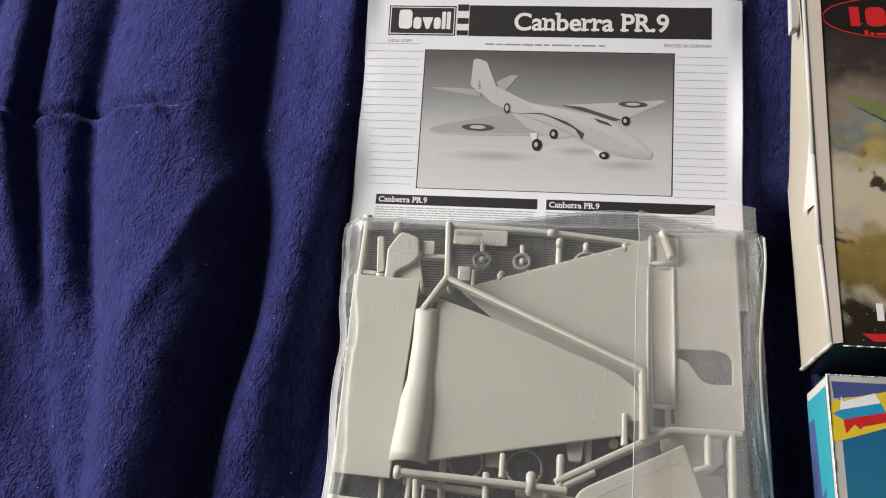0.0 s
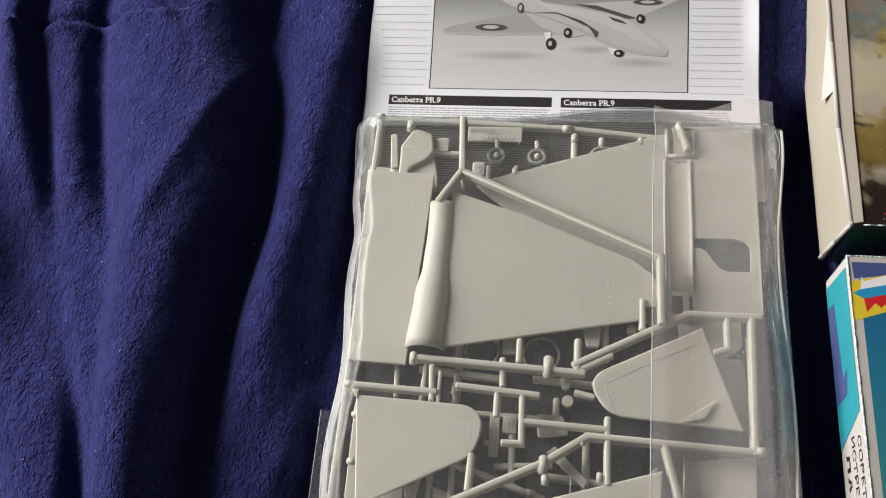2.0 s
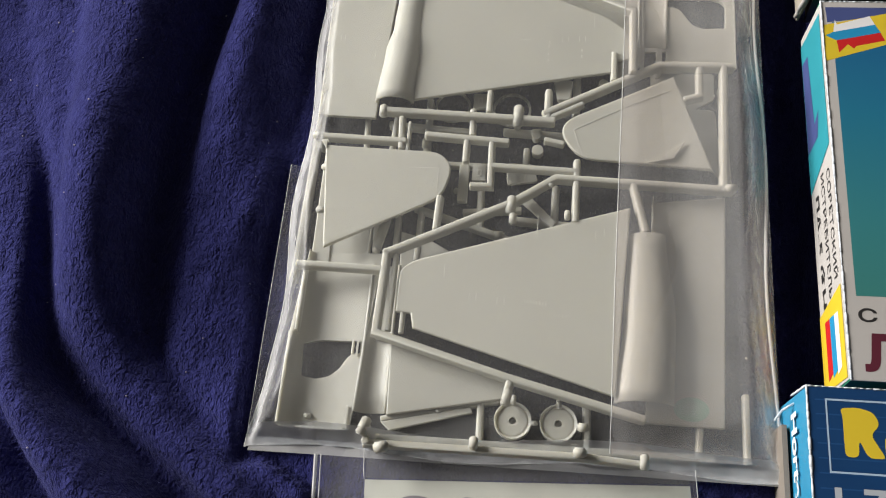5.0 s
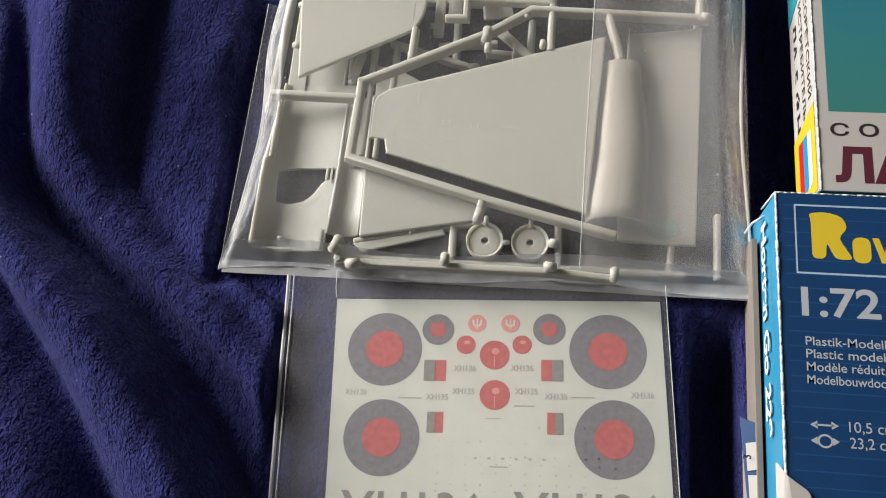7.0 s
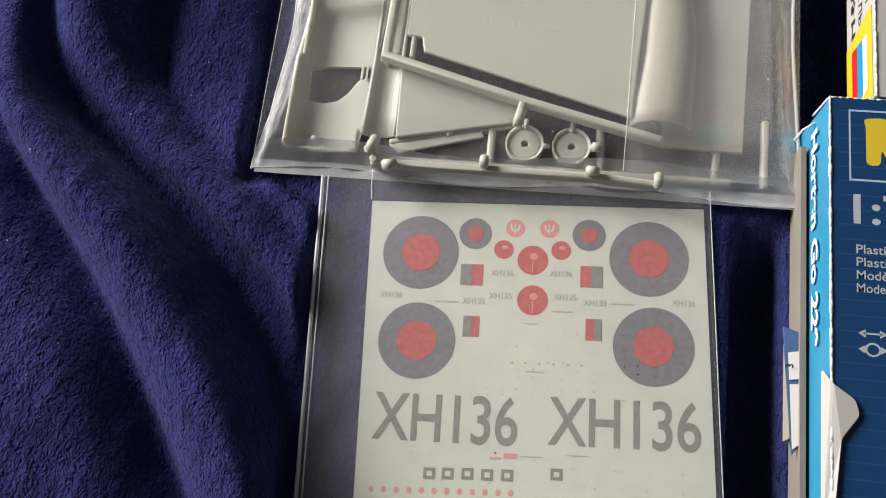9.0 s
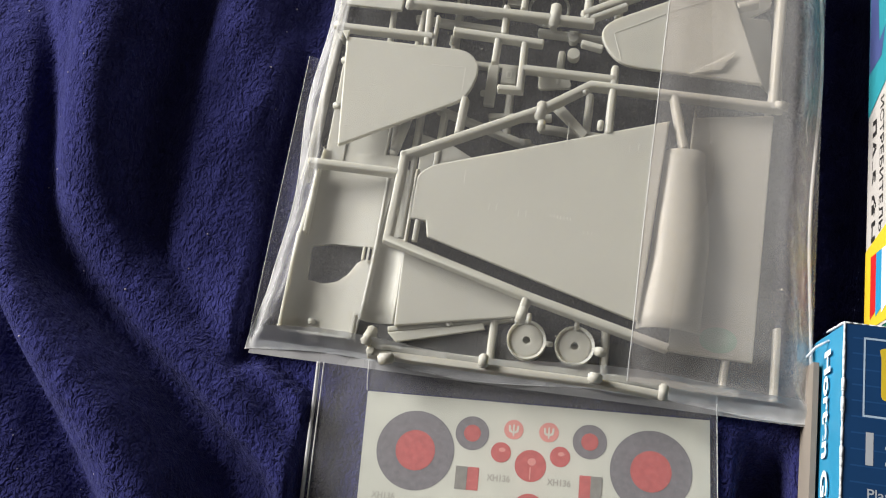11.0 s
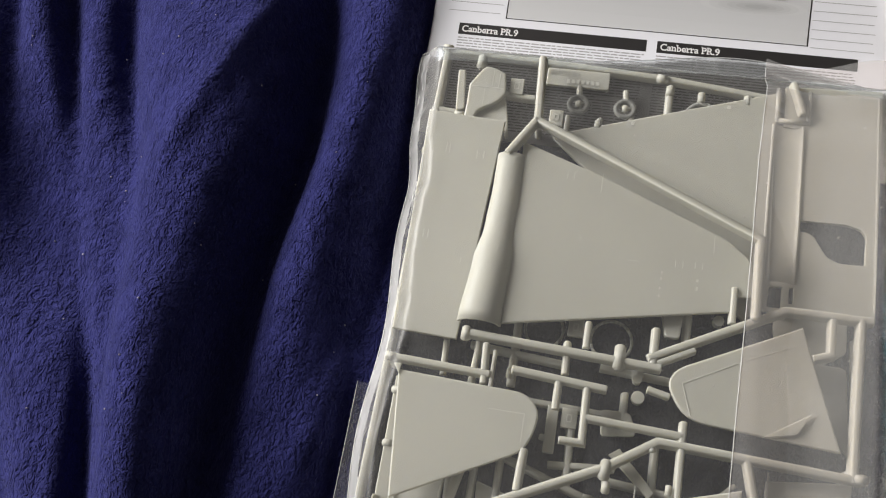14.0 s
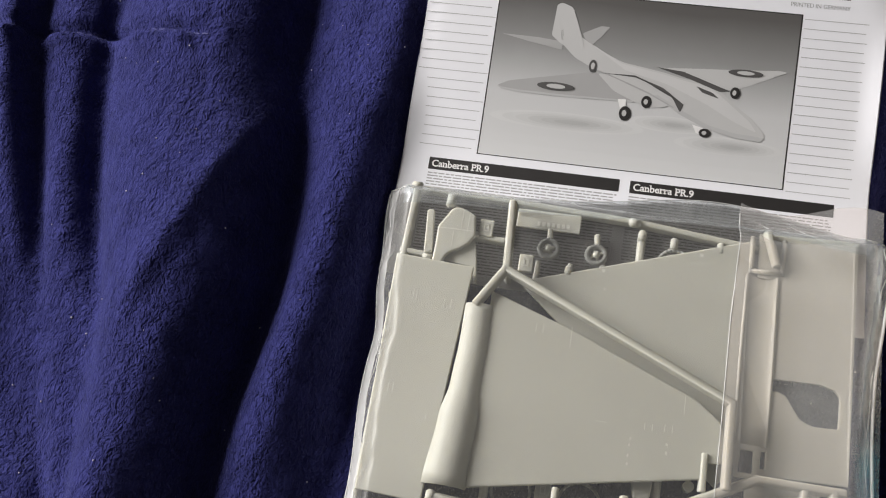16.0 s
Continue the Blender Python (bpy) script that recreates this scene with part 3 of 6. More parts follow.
flat("wordmark_shape", [rounded(rect(-101.5, 274.0, -93.8, 285.2), 2.5), rounded(rect(-93.0, 274.0, -88.4, 280.8), 2.0), rounded([(-88.0, 280.8), (-85.6, 274), (-83.8, 274), (-81.6, 280.8)], 0.8),
                        rounded(rect(-81.2, 274.0, -77.2, 280.8), 2.0), rounded(rect(-76.6, 274.0, -74.4, 284.2), 0.4), rounded(rect(-73.8, 274.0, -71.6, 284.2), 0.4)], page_z, L2, WHITE_INK, logo)
flag = flat("logo_stripes", [rect(-68.3, 270.0, -60.8, 289.0)], page_z, L1, WHITE_INK, sheet, "striped black and white panel")
for y0, y1 in ((270.5, 273.4), (277.2, 280.6), (284.8, 288.6)):
    flat("stripe", [rect(-67.7, y0, -61.3, y1)], page_z, L2, INK, flag)
flat("copyright_line", [rect(x, 265.2, x + w, 266.1) for x, w in ((-51, 5), (-45, 4), (-40, 9), (-30, 6), (-23, 4), (-18, 3), (-13.5, 11), (-1, 3), (3, 8), (12.5, 3.5))], page_z, L1, GREY_INK, sheet)["kind"] = "stuff"
words("printed_line", "PRINTED IN GERMANY", GREY_INK, sheet, pose(0.0483, 0.2655, 0), 0.026, 0.0020, page_z, L1)
words("order_number", "04281-0389", GREY_INK, sheet, pose(-0.1068, 0.2660, 0), 0.0135, 0.0020, page_z, L1)
photo_mat = ramp_mat("photo_ground", [(0.0, (0.63, 0.63, 0.64)), (0.45, (0.55, 0.55, 0.56)), (0.72, (0.26, 0.26, 0.26)), (1.0, (0.095, 0.09, 0.088))], "Y", 0.183, 0.262, 0.6, 0.10, 18)
photo = flat("photograph", [rect(-84.6, 183.4, 53.6, 261.6)], page_z, L1, photo_mat, sheet, "grey photograph of a white twin-engined model aircraft")
flat("photo_border", [rect(-85.2, 183.0, 54.2, 183.4), rect(-85.2, 261.6, 54.2, 262.1), rect(-85.2, 183.4, -84.6, 261.6), rect(53.6, 183.4, 54.2, 261.6)], page_z, L1, INK, photo)
for cx, cy, rx, ry in ((-46, 202.5, 36, 4.2), (2, 206.5, 20, 3.6), (28, 199.5, 24, 4.0)):
    for k in range(6):
        f = 1 - k / 6.5
        flat("cast_shadow_print", [oval(cx + 0.1 * k * rx / 6, cy, rx * f, ry * f, 36)], page_z, 0.00007 + 0.000008 * k + 0.000003 * (cx > 0), SOFT_PRINTS[k], photo)
flat("wing", [rounded([(-80.4, 216.1), (-75.1, 218.8), (-48.4, 224.3), (-36.0, 226.8), (-17.0, 222.5), (-1.2, 215.1), (-16.6, 214.7), (-51.0, 213.8), (-70.0, 213.9), (-78.0, 214.6)], 1.5)], page_z, L3, MID_PRINT, photo)
flat("wing", [rounded([(-8.0, 231.6), (7.6, 229.5), (21.6, 225.1), (27.7, 224.6), (50.4, 235.2), (47.3, 235.7), (26.0, 234.0), (10.6, 233.0)], 1.0)], page_z, L3, LIGHT_PRINT, photo)
flat("tailplane", [[(-52.4, 239.2), (-63.6, 240.2), (-81.3, 240.4), (-68.3, 237.9), (-52.2, 235.4)]], page_z, L3, MID_PRINT, photo)
flat("wing_shade", [[(-8.0, 231.9), (4.5, 231.0), (26.2, 224.3), (21.6, 223.5), (7.7, 227.9)]], page_z, L3 + 0.00005, DARK_PRINT, photo)
flat("fuselage", [rounded([(-34.9, 237.0), (-23.7, 232.5), (-4.8, 229.8), (4.6, 227.8), (13.8, 227.1), (21.6, 224.1), (29.4, 218.1), (37.2, 213.0), (44.0, 205.8), (41.9, 203.0), (29.8, 203.6), (17.6, 206.3), (5.1, 211.5),
                           (-7.5, 218.7), (-20.2, 224.0), (-36.0, 228.1), (-45.7, 232.3), (-52.4, 238.2), (-44.7, 242.6)], 2.0)], page_z, L4, LIGHT_PRINT, photo)
flat("tailplane", [rounded([(-43.8, 243.9), (-35.4, 248.2), (-31.3, 248.0), (-35.2, 242.8), (-39.7, 237.9)], 1.0)], page_z, L4 - 0.00003, MID_PRINT, photo)
flat("fin", [rounded([(-58.0, 241.7), (-57.2, 256.2), (-55.0, 257.3), (-49.5, 255.4), (-44.0, 242.6), (-42.2, 237.5), (-52.3, 237.6)], 1.2)], page_z, L4 + 0.00004, LIGHT_PRINT, photo)
flat("engine_shade", [[(-32.8, 226.6), (-17.1, 226.2), (-1.4, 221.2), (1.9, 217.2), (5.1, 212.2), (6.3, 216.1), (-3.6, 222.6), (-17.2, 227.0)]], page_z, L4 + 0.00006, DARK_PRINT, photo)
flat("engine", [rounded([(-34.4, 226.4), (-17.1, 225.4), (-2.9, 220.3), (1.2, 217.7), (-1.1, 214.2), (-8.8, 213.0), (-15.1, 214.7), (-26.2, 219.1)], 1.5)], page_z, L5, LIGHT_PRINT, photo)
flat("belly_shade", [[(43.4, 205.0), (41.9, 203.0), (29.8, 203.6), (17.6, 206.3), (5.1, 211.5), (-7.5, 218.7), (-6, 219.4), (6, 213.4), (18, 208.2), (30, 205.8)]], page_z, L5 + 0.00002, SHADE_PRINT, photo)
flat("cockpit", [rounded([(10.8, 225.1), (18.6, 222.8), (21.7, 220.4), (14.0, 222.4)], 0.8)], page_z, L5, DARK_PRINT, photo)
flat("fin_flash", [[(-53.7, 244.6), (-52.6, 244.7), (-52.3, 239.9), (-53.4, 239.8)]], page_z, L5, DARK_PRINT, photo)
flat("shade_line", [[(-30, 226.2), (-10, 219.2), (2, 214.0), (2, 214.6), (-10, 220.0), (-30, 226.7)], [(-38, 228.6), (-10, 219.6), (-20, 223.4)]], page_z, L5 + 0.00003, MID_PRINT, photo)
for leg in ([(-23.6, 215.5), (-19.8, 215.8), (-19.6, 210.5), (-21.6, 210.0)], [(11.2, 207.6), (16.4, 206.6), (15.6, 203.6), (13.4, 204.0)]):
    flat("gear_leg", [leg], page_z, L5 + 0.00006, WHITE_INK, photo)
flat("wing_edge", [[(-80.4, 216.1), (-78.0, 214.6), (-70.0, 213.9), (-51.0, 213.8), (-16.6, 214.7), (-16.6, 215.5), (-51.0, 214.9), (-70.0, 215.0), (-77.6, 215.5)]], page_z, L3 + 0.00004, SHADE_PRINT, photo)
flat("fuselage_light", [rounded([(-40.0, 240.0), (-23.7, 231.8), (-4.8, 229.0), (4.6, 227.0), (13.0, 226.0), (20.6, 223.0), (36.0, 211.8), (40.0, 207.0), (30.0, 210.5), (16.0, 217.5), (-2.0, 224.5), (-22.0, 229.0)], 1.5)], page_z, L4 + 0.00002, mat("soft_light_print", (0.555, 0.55, 0.555), 0.65, 0.05, 60), photo)
for x, y, rx, ry in ((-10.5, 215.5, 2.4, 2.8), (28.4, 223.7, 2.2, 2.6), (-19.6, 209.3, 2.7, 3.3), (17.2, 204.4, 2.7, 2.0)):
    flat("wheel", [oval(x, y, rx, ry, 20)], page_z, L5 + 0.0001, INK, photo)
    flat("hub", [oval(x - 0.3, y, rx * 0.4, ry * 0.45, 14)], page_z, L5 + 0.0002, LIGHT_PRINT, photo)
for x, y, rx, ry in ((-52.8, 218.2, 8.8, 1.9), (32.1, 233.0, 7.8, 1.6), (-37.0, 229.3, 1.8, 2.9)):
    flat("roundel", [oval(x, y, rx, ry)], page_z, L5 + 0.0001, DARK_PRINT, photo)
    flat("roundel_middle", [oval(x, y, rx * 0.5, ry * 0.55)], page_z, L5 + 0.0002, LIGHT_PRINT, photo)
for k, y in enumerate(np.arange(185.0, 266.0, 4.45)):
    flat("ruled_line", [rect(-119 + 0.9 * (k % 2), y, -88 + 1.2 * (k % 3), y + 0.32)], page_z, L1, PALE_INK, sheet)
for k, y in enumerate(np.arange(182.5, 262.0, 4.3)):
    flat("ruled_line", [rect(55.2, y, 83.0 - 0.8 * (k % 2), y + 0.32)], page_z, L1, PALE_INK, sheet)
for x0, x1 in ((-106.8, -17.8), (-13.0, 76.4)):
    b = flat("caption_bar", [rect(x0, 172.9, x1, 178.9)], page_z, L1, INK, sheet, "black caption bar")
    words("caption", "Canberra PR.9", WHITE_INK, b, pose((x0 + 1.6) / 1000, 0.1744, 0), 0.0270, 0.0034, page_z, L2, 0.02, "white caption lettering")
    slabs("serif", "Canberra PR.9", WHITE_INK, b, (x0 + 1.6) / 1000, 0.1744, 0.0270, 0.0034, page_z, L2 + 0.00001)
rnd = random.Random(4)
for x0, x1 in ((-106.5, -18.5), (-13.0, 75.5)):
    rows = []
    for k in range(33):
        y, x = 170.8 - 1.45 * k, x0
        while x < x1 - (20 if k % 9 == 8 else 1):
            w = rnd.uniform(1.2, 5.5)
            rows.append(rect(x, y, min(x + w, x1), y + 0.62))
            x += w + 0.6
    flat("text_column", rows, page_z, L1, TEXT_INK, sheet)["kind"] = "stuff"

lint = bmesh.new()
rnd = random.Random(11)
for k in range(120):
    x, y = rnd.uniform(-0.36, -0.125), rnd.uniform(-0.3, 0.3)
    z = float(throw_z(np.array([[x]]), np.array([[y]]))[0, 0])
    bmesh.ops.create_icosphere(lint, subdivisions=1, radius=rnd.uniform(0.00018, 0.0005), matrix=Matrix.Translation((x, y, z + 0.0003)))
tagged(part("lint", lint, mat("pale_lint", (0.45, 0.43, 0.5), 0.9)), "pale specks of lint on the fleece", "lint", kind="stuff")


# ---- the two frames of grey parts ----
UP, LOW = 0.0205, 0.0115
upper = thing("parts_frame", "pale grey plastic model parts frame lying uppermost in clear bag", "model kit", "parts frames in the bag")
lower = thing("parts_frame", "pale grey plastic model parts frame lying lowest in clear bag", "model kit", "parts frames in the bag")


def runner(owner, z, r, *pts):
    """A moulded runner: flat on top with drafted sides, mitred where it bends."""
    section = ((-0.98, -1.0), (-0.74, 0.55), (-0.60, 0.84), (-0.36, 0.95), (0.36, 0.95), (0.60, 0.84), (0.74, 0.55), (0.98, -1.0))
    p = [Vector((x / 1000, y / 1000)) for x, y in pts]
    way = [(b - a).normalized() for a, b in zip(p, p[1:])]
    bm, rings = bmesh.new(), []
    for k, c in enumerate(p):
        a, b = way[max(k - 1, 0)], way[min(k, len(way) - 1)]
        n = Vector((-a.y - b.y, a.x + b.x)).normalized()
        n = n / max(0.5, n.dot(Vector((-b.y, b.x))))
        end = -way[0] * r * 0.7 if k == 0 else way[-1] * r * 0.7 if k == len(p) - 1 else Vector((0, 0))
        rings.append([bm.verts.new((*(c + end + n * u * r), z + v * r)) for u, v in section])
    for u, v in zip(rings, rings[1:]):
        for j in range(8):
            bm.faces.new((u[j], u[(j + 1) % 8], v[(j + 1) % 8], v[j]))
    bm.faces.new(rings[0])
    bm.faces.new(rings[-1])
    bmesh.ops.recalc_face_normals(bm, faces=bm.faces)
    bmesh.ops.bevel(bm, geom=[e for e in bm.edges if len(e.link_faces) == 2 and any(len(f.verts) == 8 for f in e.link_faces)], offset=r * 0.2, segments=1, affect="EDGES")
    return part("runner", bm, PLASTIC, owner, smooth=40)


def knob(owner, x, y, z, r, stretch=1.5, turn=90.0):
    bm = bmesh.new()
    bmesh.ops.create_cone(bm, cap_ends=True, segments=14, radius1=r * 0.78, radius2=r * 0.72, depth=r * stretch * 1.7, matrix=pose(0, 0, 0, 0, 90, 0))
    bmesh.ops.bevel(bm, geom=[e for e in bm.edges if abs(e.verts[0].co.x - e.verts[1].co.x) < 1e-6], offset=r * 0.22, segments=2, affect="EDGES")
    bmesh.ops.transform(bm, verts=bm.verts, matrix=pose(x / 1000, y / 1000, z, 0, 0, turn))
    return part("gate_knob", bm, PLASTIC, owner, smooth=True)


def pin(owner, x, y, z0, z1, r=0.0016):
    bm = bmesh.new()
    bmesh.ops.create_cone(bm, cap_ends=True, segments=14, radius1=r, radius2=r * 0.95, depth=z1 - z0, matrix=pose(x / 1000, y / 1000, (z0 + z1) / 2))
    bmesh.ops.bevel(bm, geom=[e for e in bm.edges if all(v.co.z > z1 - 1e-6 for v in e.verts)], offset=0.0003, segments=2, affect="EDGES")
    return part("ejector_pin", bm, PLASTIC, owner, smooth=False)


def ticks(name, owner, z, marks, tilt=None):
    """Fine raised marks on a moulded face."""
    proud = 0.00010 if name == "panel_mark" else 0.00022
    for x, y, w, h in marks:
        zz = z + (tilt(x / 1000, y / 1000) if tilt else 0.0)
        part(name, block((x - w / 2) / 1000, (x + w / 2) / 1000, (y - h / 2) / 1000, (y + h / 2) / 1000, zz - 0.0003, zz + proud), LIT_PLASTIC, owner)


def nacelle(name, owner, stations, z, high, closed=0.10, turn=1.0, seg=18):
    """A half-round engine shell: stations of (y, left x, right x) in millimetres."""
    bm = bmesh.new()
    rings = []
    for y, xl, xr in stations:
        c, w = (xl + xr) / 2000, (xr - xl) / 2000
        rings.append([bm.verts.new((c - w * math.cos(math.pi * k / seg), y / 1000, z + high * (w / 0.008) * math.sin(math.pi * k / seg))) for k in range(seg + 1)])
    for a, b in zip(rings, rings[1:]):
        for k in range(seg):
            bm.faces.new((a[k], a[k + 1], b[k + 1], b[k]))
    bmesh.ops.recalc_face_normals(bm, faces=bm.faces)
    sol = bmesh.ops.solidify(bm, geom=bm.faces[:], thickness=0.0012)
    return part(name, bm, PLASTIC, owner, smooth=True)


def spine(st, n=6):
    """More stations between the given ones, eased."""
    out = []
    for a, b in zip(st, st[1:]):
        for k in range(n):
            t = k / n
            e = t * t * (3 - 2 * t)
            out.append((a[0] + (b[0] - a[0]) * t, a[1] + (b[1] - a[1]) * e, a[2] + (b[2] - a[2]) * e))
    return out + [st[-1]]


# upper frame: runners
HI = 0.0235
runner(upper, HI, 0.0021, (-63, 154), (-61.2, 123.5), (37, 80), (37, 47))
runner(upper, HI, 0.0021, (-62, 123), (-71.5, 107))
runner(upper, UP, 0.0021, (-2, 25), (49, 52), (81, 52))
runner(upper, UP, 0.0022, (78, 51), (76.5, -11))
runner(upper, UP, 0.0021, (-77, 24.5), (1, 21))
runner(upper, UP, 0.0019, (-1, 36), (-1, 22))
runner(upper, UP, 0.0019, (-106, 10), (-66, 8.5))
runner(upper, UP, 0.0017, (-68, 20), (-67, 5.5))
runner(upper, UP, 0.0010, (-64, 18), (-64, 4))
runner(upper, UP, 0.0019, (-55, 12), (-19, 9.5))
runner(upper, UP, 0.0016, (-28, 35), (-28, 26))
runner(upper, UP - 0.002, 0.0017, (-35.5, 26), (-35, 14.5))
runner(upper, UP, 0.0017, (-37, 9), (-37, -0.5))
runner(upper, UP, 0.0017, (-25.5, 8), (-25, -13), (-33, -13))
runner(upper, UP, 0.0018, (-24, -3), (13, -4.5))
runner(upper, UP, 0.0018, (13, 0), (13, -28))
runner(upper, UP, 0.0021, (-68, -47), (-15, -21), (4, -8), (79, -11))
runner(upper, UP, 0.0021, (-68, -47), (-69, -83.5), (-12, -100), (42, -113.5))
runner(upper, UP - 0.001, 0.0013, (-64, -48), (-64, -81.5))
runner(upper, UP - 0.002, 0.0012, (-58.5, -74), (-58.5, -82))
runner(upper, UP, 0.0020, (-106, -54), (-68, -55))
runner(upper, UP, 0.0019, (-47, -20), (-47.5, -34))
runner(upper, UP, 0.0019, (67, 50), (67, 36), (61, 34))
runner(upper, UP, 0.0021, (38, -11), (43, -31.5))
runner(upper, UP, 0.0019, (-11, -100), (-12.5, -110))
runner(upper, 0.0175, 0.0019, (-69, -123), (-68, -129.5), (20, -129.5), (43, -131))
runner(upper, UP - 0.001, 0.0017, (28.5, 58), (28.5, 45))
runner(upper, UP, 0.0016, (-1, 22), (14, 30))
for x, y, r, s, a in ((-14.3, 23.0, 0.0032, 1.9, 90), (-15, -22, 0.0030, 1.6, 85), (-12, -108, 0.0026, 1.5, 80), (2, -11.5, 0.0016, 1.1, 0), (79, -10.5, 0.0028, 1.2, 0), (-77, 24, 0.0027, 1.3, 90),
                      (-61.3, 126.5, 0.0023, 1.2, 90), (-106, 10, 0.0024, 1.2, 0), (-61, -131.5, 0.0030, 1.2, 15), (-24, -127.5, 0.0025, 1.2, 90), (18, -128.5, 0.0026, 1.2, 0), (43, -130.5, 0.0024, 1.5, 90),
                      (-69, -123.5, 0.0030, 1.5, 70), (19, -118.5, 0.0024, 1.1, 0), (-14, -28.5, 0.0022, 1.3, 90), (9.5, -26, 0.0017, 1.5, 90)):
    knob(upper, x, y, UP + 0.0006, r, s, a)
for x, y in ((-69, -83), (76.5, -8), (49, 52), (-61, 123), (-15, 21.5), (-68, -129), (-106, 9)):
    pin(upper, x, y, 0.0092, UP)
# upper frame: moulded parts
wing = part("wing_half", prism(rounded([(-66, 113.5), (-30, 101.5), (24.5, 79.5), (33.6, 72.4), (35.6, 69), (35.6, 55.8), (28.4, 55.2), (27.9, 48.6), (-63.5, 30)], 2.0, (0, 5, 6, 7, 8)), 0.0212, 0.0016, bevel=0.0006,
             tilt=lambda x, y: -0.0014 * (x + 0.03) / 0.06), PLASTIC, upper, "pale grey moulded wing half")
TILT_A = lambda x, y: -0.0014 * (x + 0.03) / 0.06
TILT_B = lambda x, y: 0.0012 * x / 0.06
ticks("panel_mark", wing, 0.0212, [(4, 66, 0.35, 3), (7, 66, 0.35, 3), (12, 66.5, 0.35, 3), (15, 66.5, 0.35, 3), (13.4, 60, 1.1, 1.1), (13.4, 56.5, 0.9, 1.6), (19, 77, 0.3, 8)], TILT_A)
ticks("panel_mark", wing, 0.0212, [(-30, 98, 0.3, 9), (-14, 65, 6, 0.25), (-36, 72, 0.4, 2), (-45, 100, 0.35, 4), (-42, 100, 0.35, 4)], TILT_A)
nacelle("engine_shell", wing, spine([(106.5, -76.6, -63.6), (90, -76.4, -63.2), (72, -77.2, -63.6), (57, -79.8, -62.6), (29, -82, -63.5)]), 0.0195, 0.0062)
tail_a = part("tailplane_half", prism(rounded([(-102, 5), (-49, 3), (-43, -3), (-43.5, -11), (-47, -20), (-96.5, -46)], 5.0, (0, 5)), 0.0218, 0.0018, bevel=0.0006), PLASTIC, upper, "pale grey moulded tailplane half")
ticks("panel_mark", tail_a, 0.0218, [(-48.6, -11, 0.3, 11), (-56, -5.4, 15, 0.25)])
part("torn_gate", prism([(-104, 7), (-101, 7.5), (-101.5, 3)], 0.0225, 0.0015, bevel=0), PLASTIC, upper)
tail_b = part("tailplane_half", prism(rounded([(55.5, 45.5), (71.5, -2), (17, 1.5), (10.5, 5.5), (5, 15), (8, 21.5)], 5.0, (0, 1)), 0.0222, 0.0018, bevel=0.0006), PLASTIC, upper, "pale grey moulded tailplane half")
for line in (((11, 16), (35, 29), (53.5, 37.5)), ((11, 16), (15, 3.5))):
    part("panel_line", cord(bmesh.new(), [(x / 1000, y / 1000, 0.02225) for x, y in line], 0.00016, 5), LIT_PLASTIC, tail_b)
runner(upper, 0.0178, 0.0016, (-1, 12.5), (6, 11))
part("lattice", prism(rounded(rect(40.8, 53, 60, 66.4), 1.0), 0.0138, 0.0014, (rect(42.6, 55, 48.2, 64.2)[::-1], rect(51, 57.4, 57.2, 64.6)[::-1]), 0.0), PLASTIC, lower, "small plate with two square openings")
# highlight of a curl in the film, put in as a thin plastic sliver
part("film_curl_highlight", prism([(42, -0.8), (60, 11), (55, 2.2)], 0.0236, 0.0006, bevel=0.0002), PLASTIC, tail_b)
wing_b = part("wing_half", prism(rounded([(-55.5, -49.5), (36.5, -21.5), (36, -31), (31.5, -105.5), (-53.5, -80.5), (-55, -74), (-61.5, -73.5), (-61.5, -54)], 3.0, (1, 2, 3, 4, 5, 6)), 0.0212, 0.0016, bevel=0.0006,
               tilt=lambda x, y: 0.0012 * x / 0.06), PLASTIC, upper, "pale grey moulded wing half")
ticks("panel_mark", wing_b, 0.0212, [(-30.5, -65.5, 0.35, 3.2), (-27.5, -65.5, 0.35, 3.2), (-18.5, -67, 0.35, 3.2), (-15.5, -67, 0.35, 3.2), (-42, -54, 0.3, 6), (-3, -31.5, 0.3, 11)], TILT_B)
ticks("panel_mark", wing_b, 0.0212, [(-7 + 1.3 * k, -66.5 - 0.15 * k, 0.35, 1.5) for k in range(8)] + [(6 + 1.6 * k, -72.5, 0.35, 1.5) for k in range(5)], TILT_B)
ticks("panel_mark", wing_b, 0.0212, [(22, -35, 0.3, 3.6), (25.5, -34, 0.3, 3.6)], TILT_B)
nacelle("engine_shell", wing_b, spine([(-33, 36, 52), (-72, 34.5, 56), (-107, 31, 55)]), 0.0170, 0.0052)
fus = part("fuselage_half", prism([(-111, 126), (-76, 124), (-81, 21.5), (-108.5, 22.5)], 0.0188, 0.0018, bevel=0.0004), PLASTIC, upper, "pale grey flat moulded panel")
ticks("panel_mark", fus, 0.0188, [(-100, 108, 0.35, 5), (-98.5, 107.5, 0.35, 5), (-86, 106, 0.35, 4), (-83, 106, 0.35, 4), (-103, 66, 0.35, 4), (-101, 66, 0.35, 4), (-85, 56, 0.35, 3)])
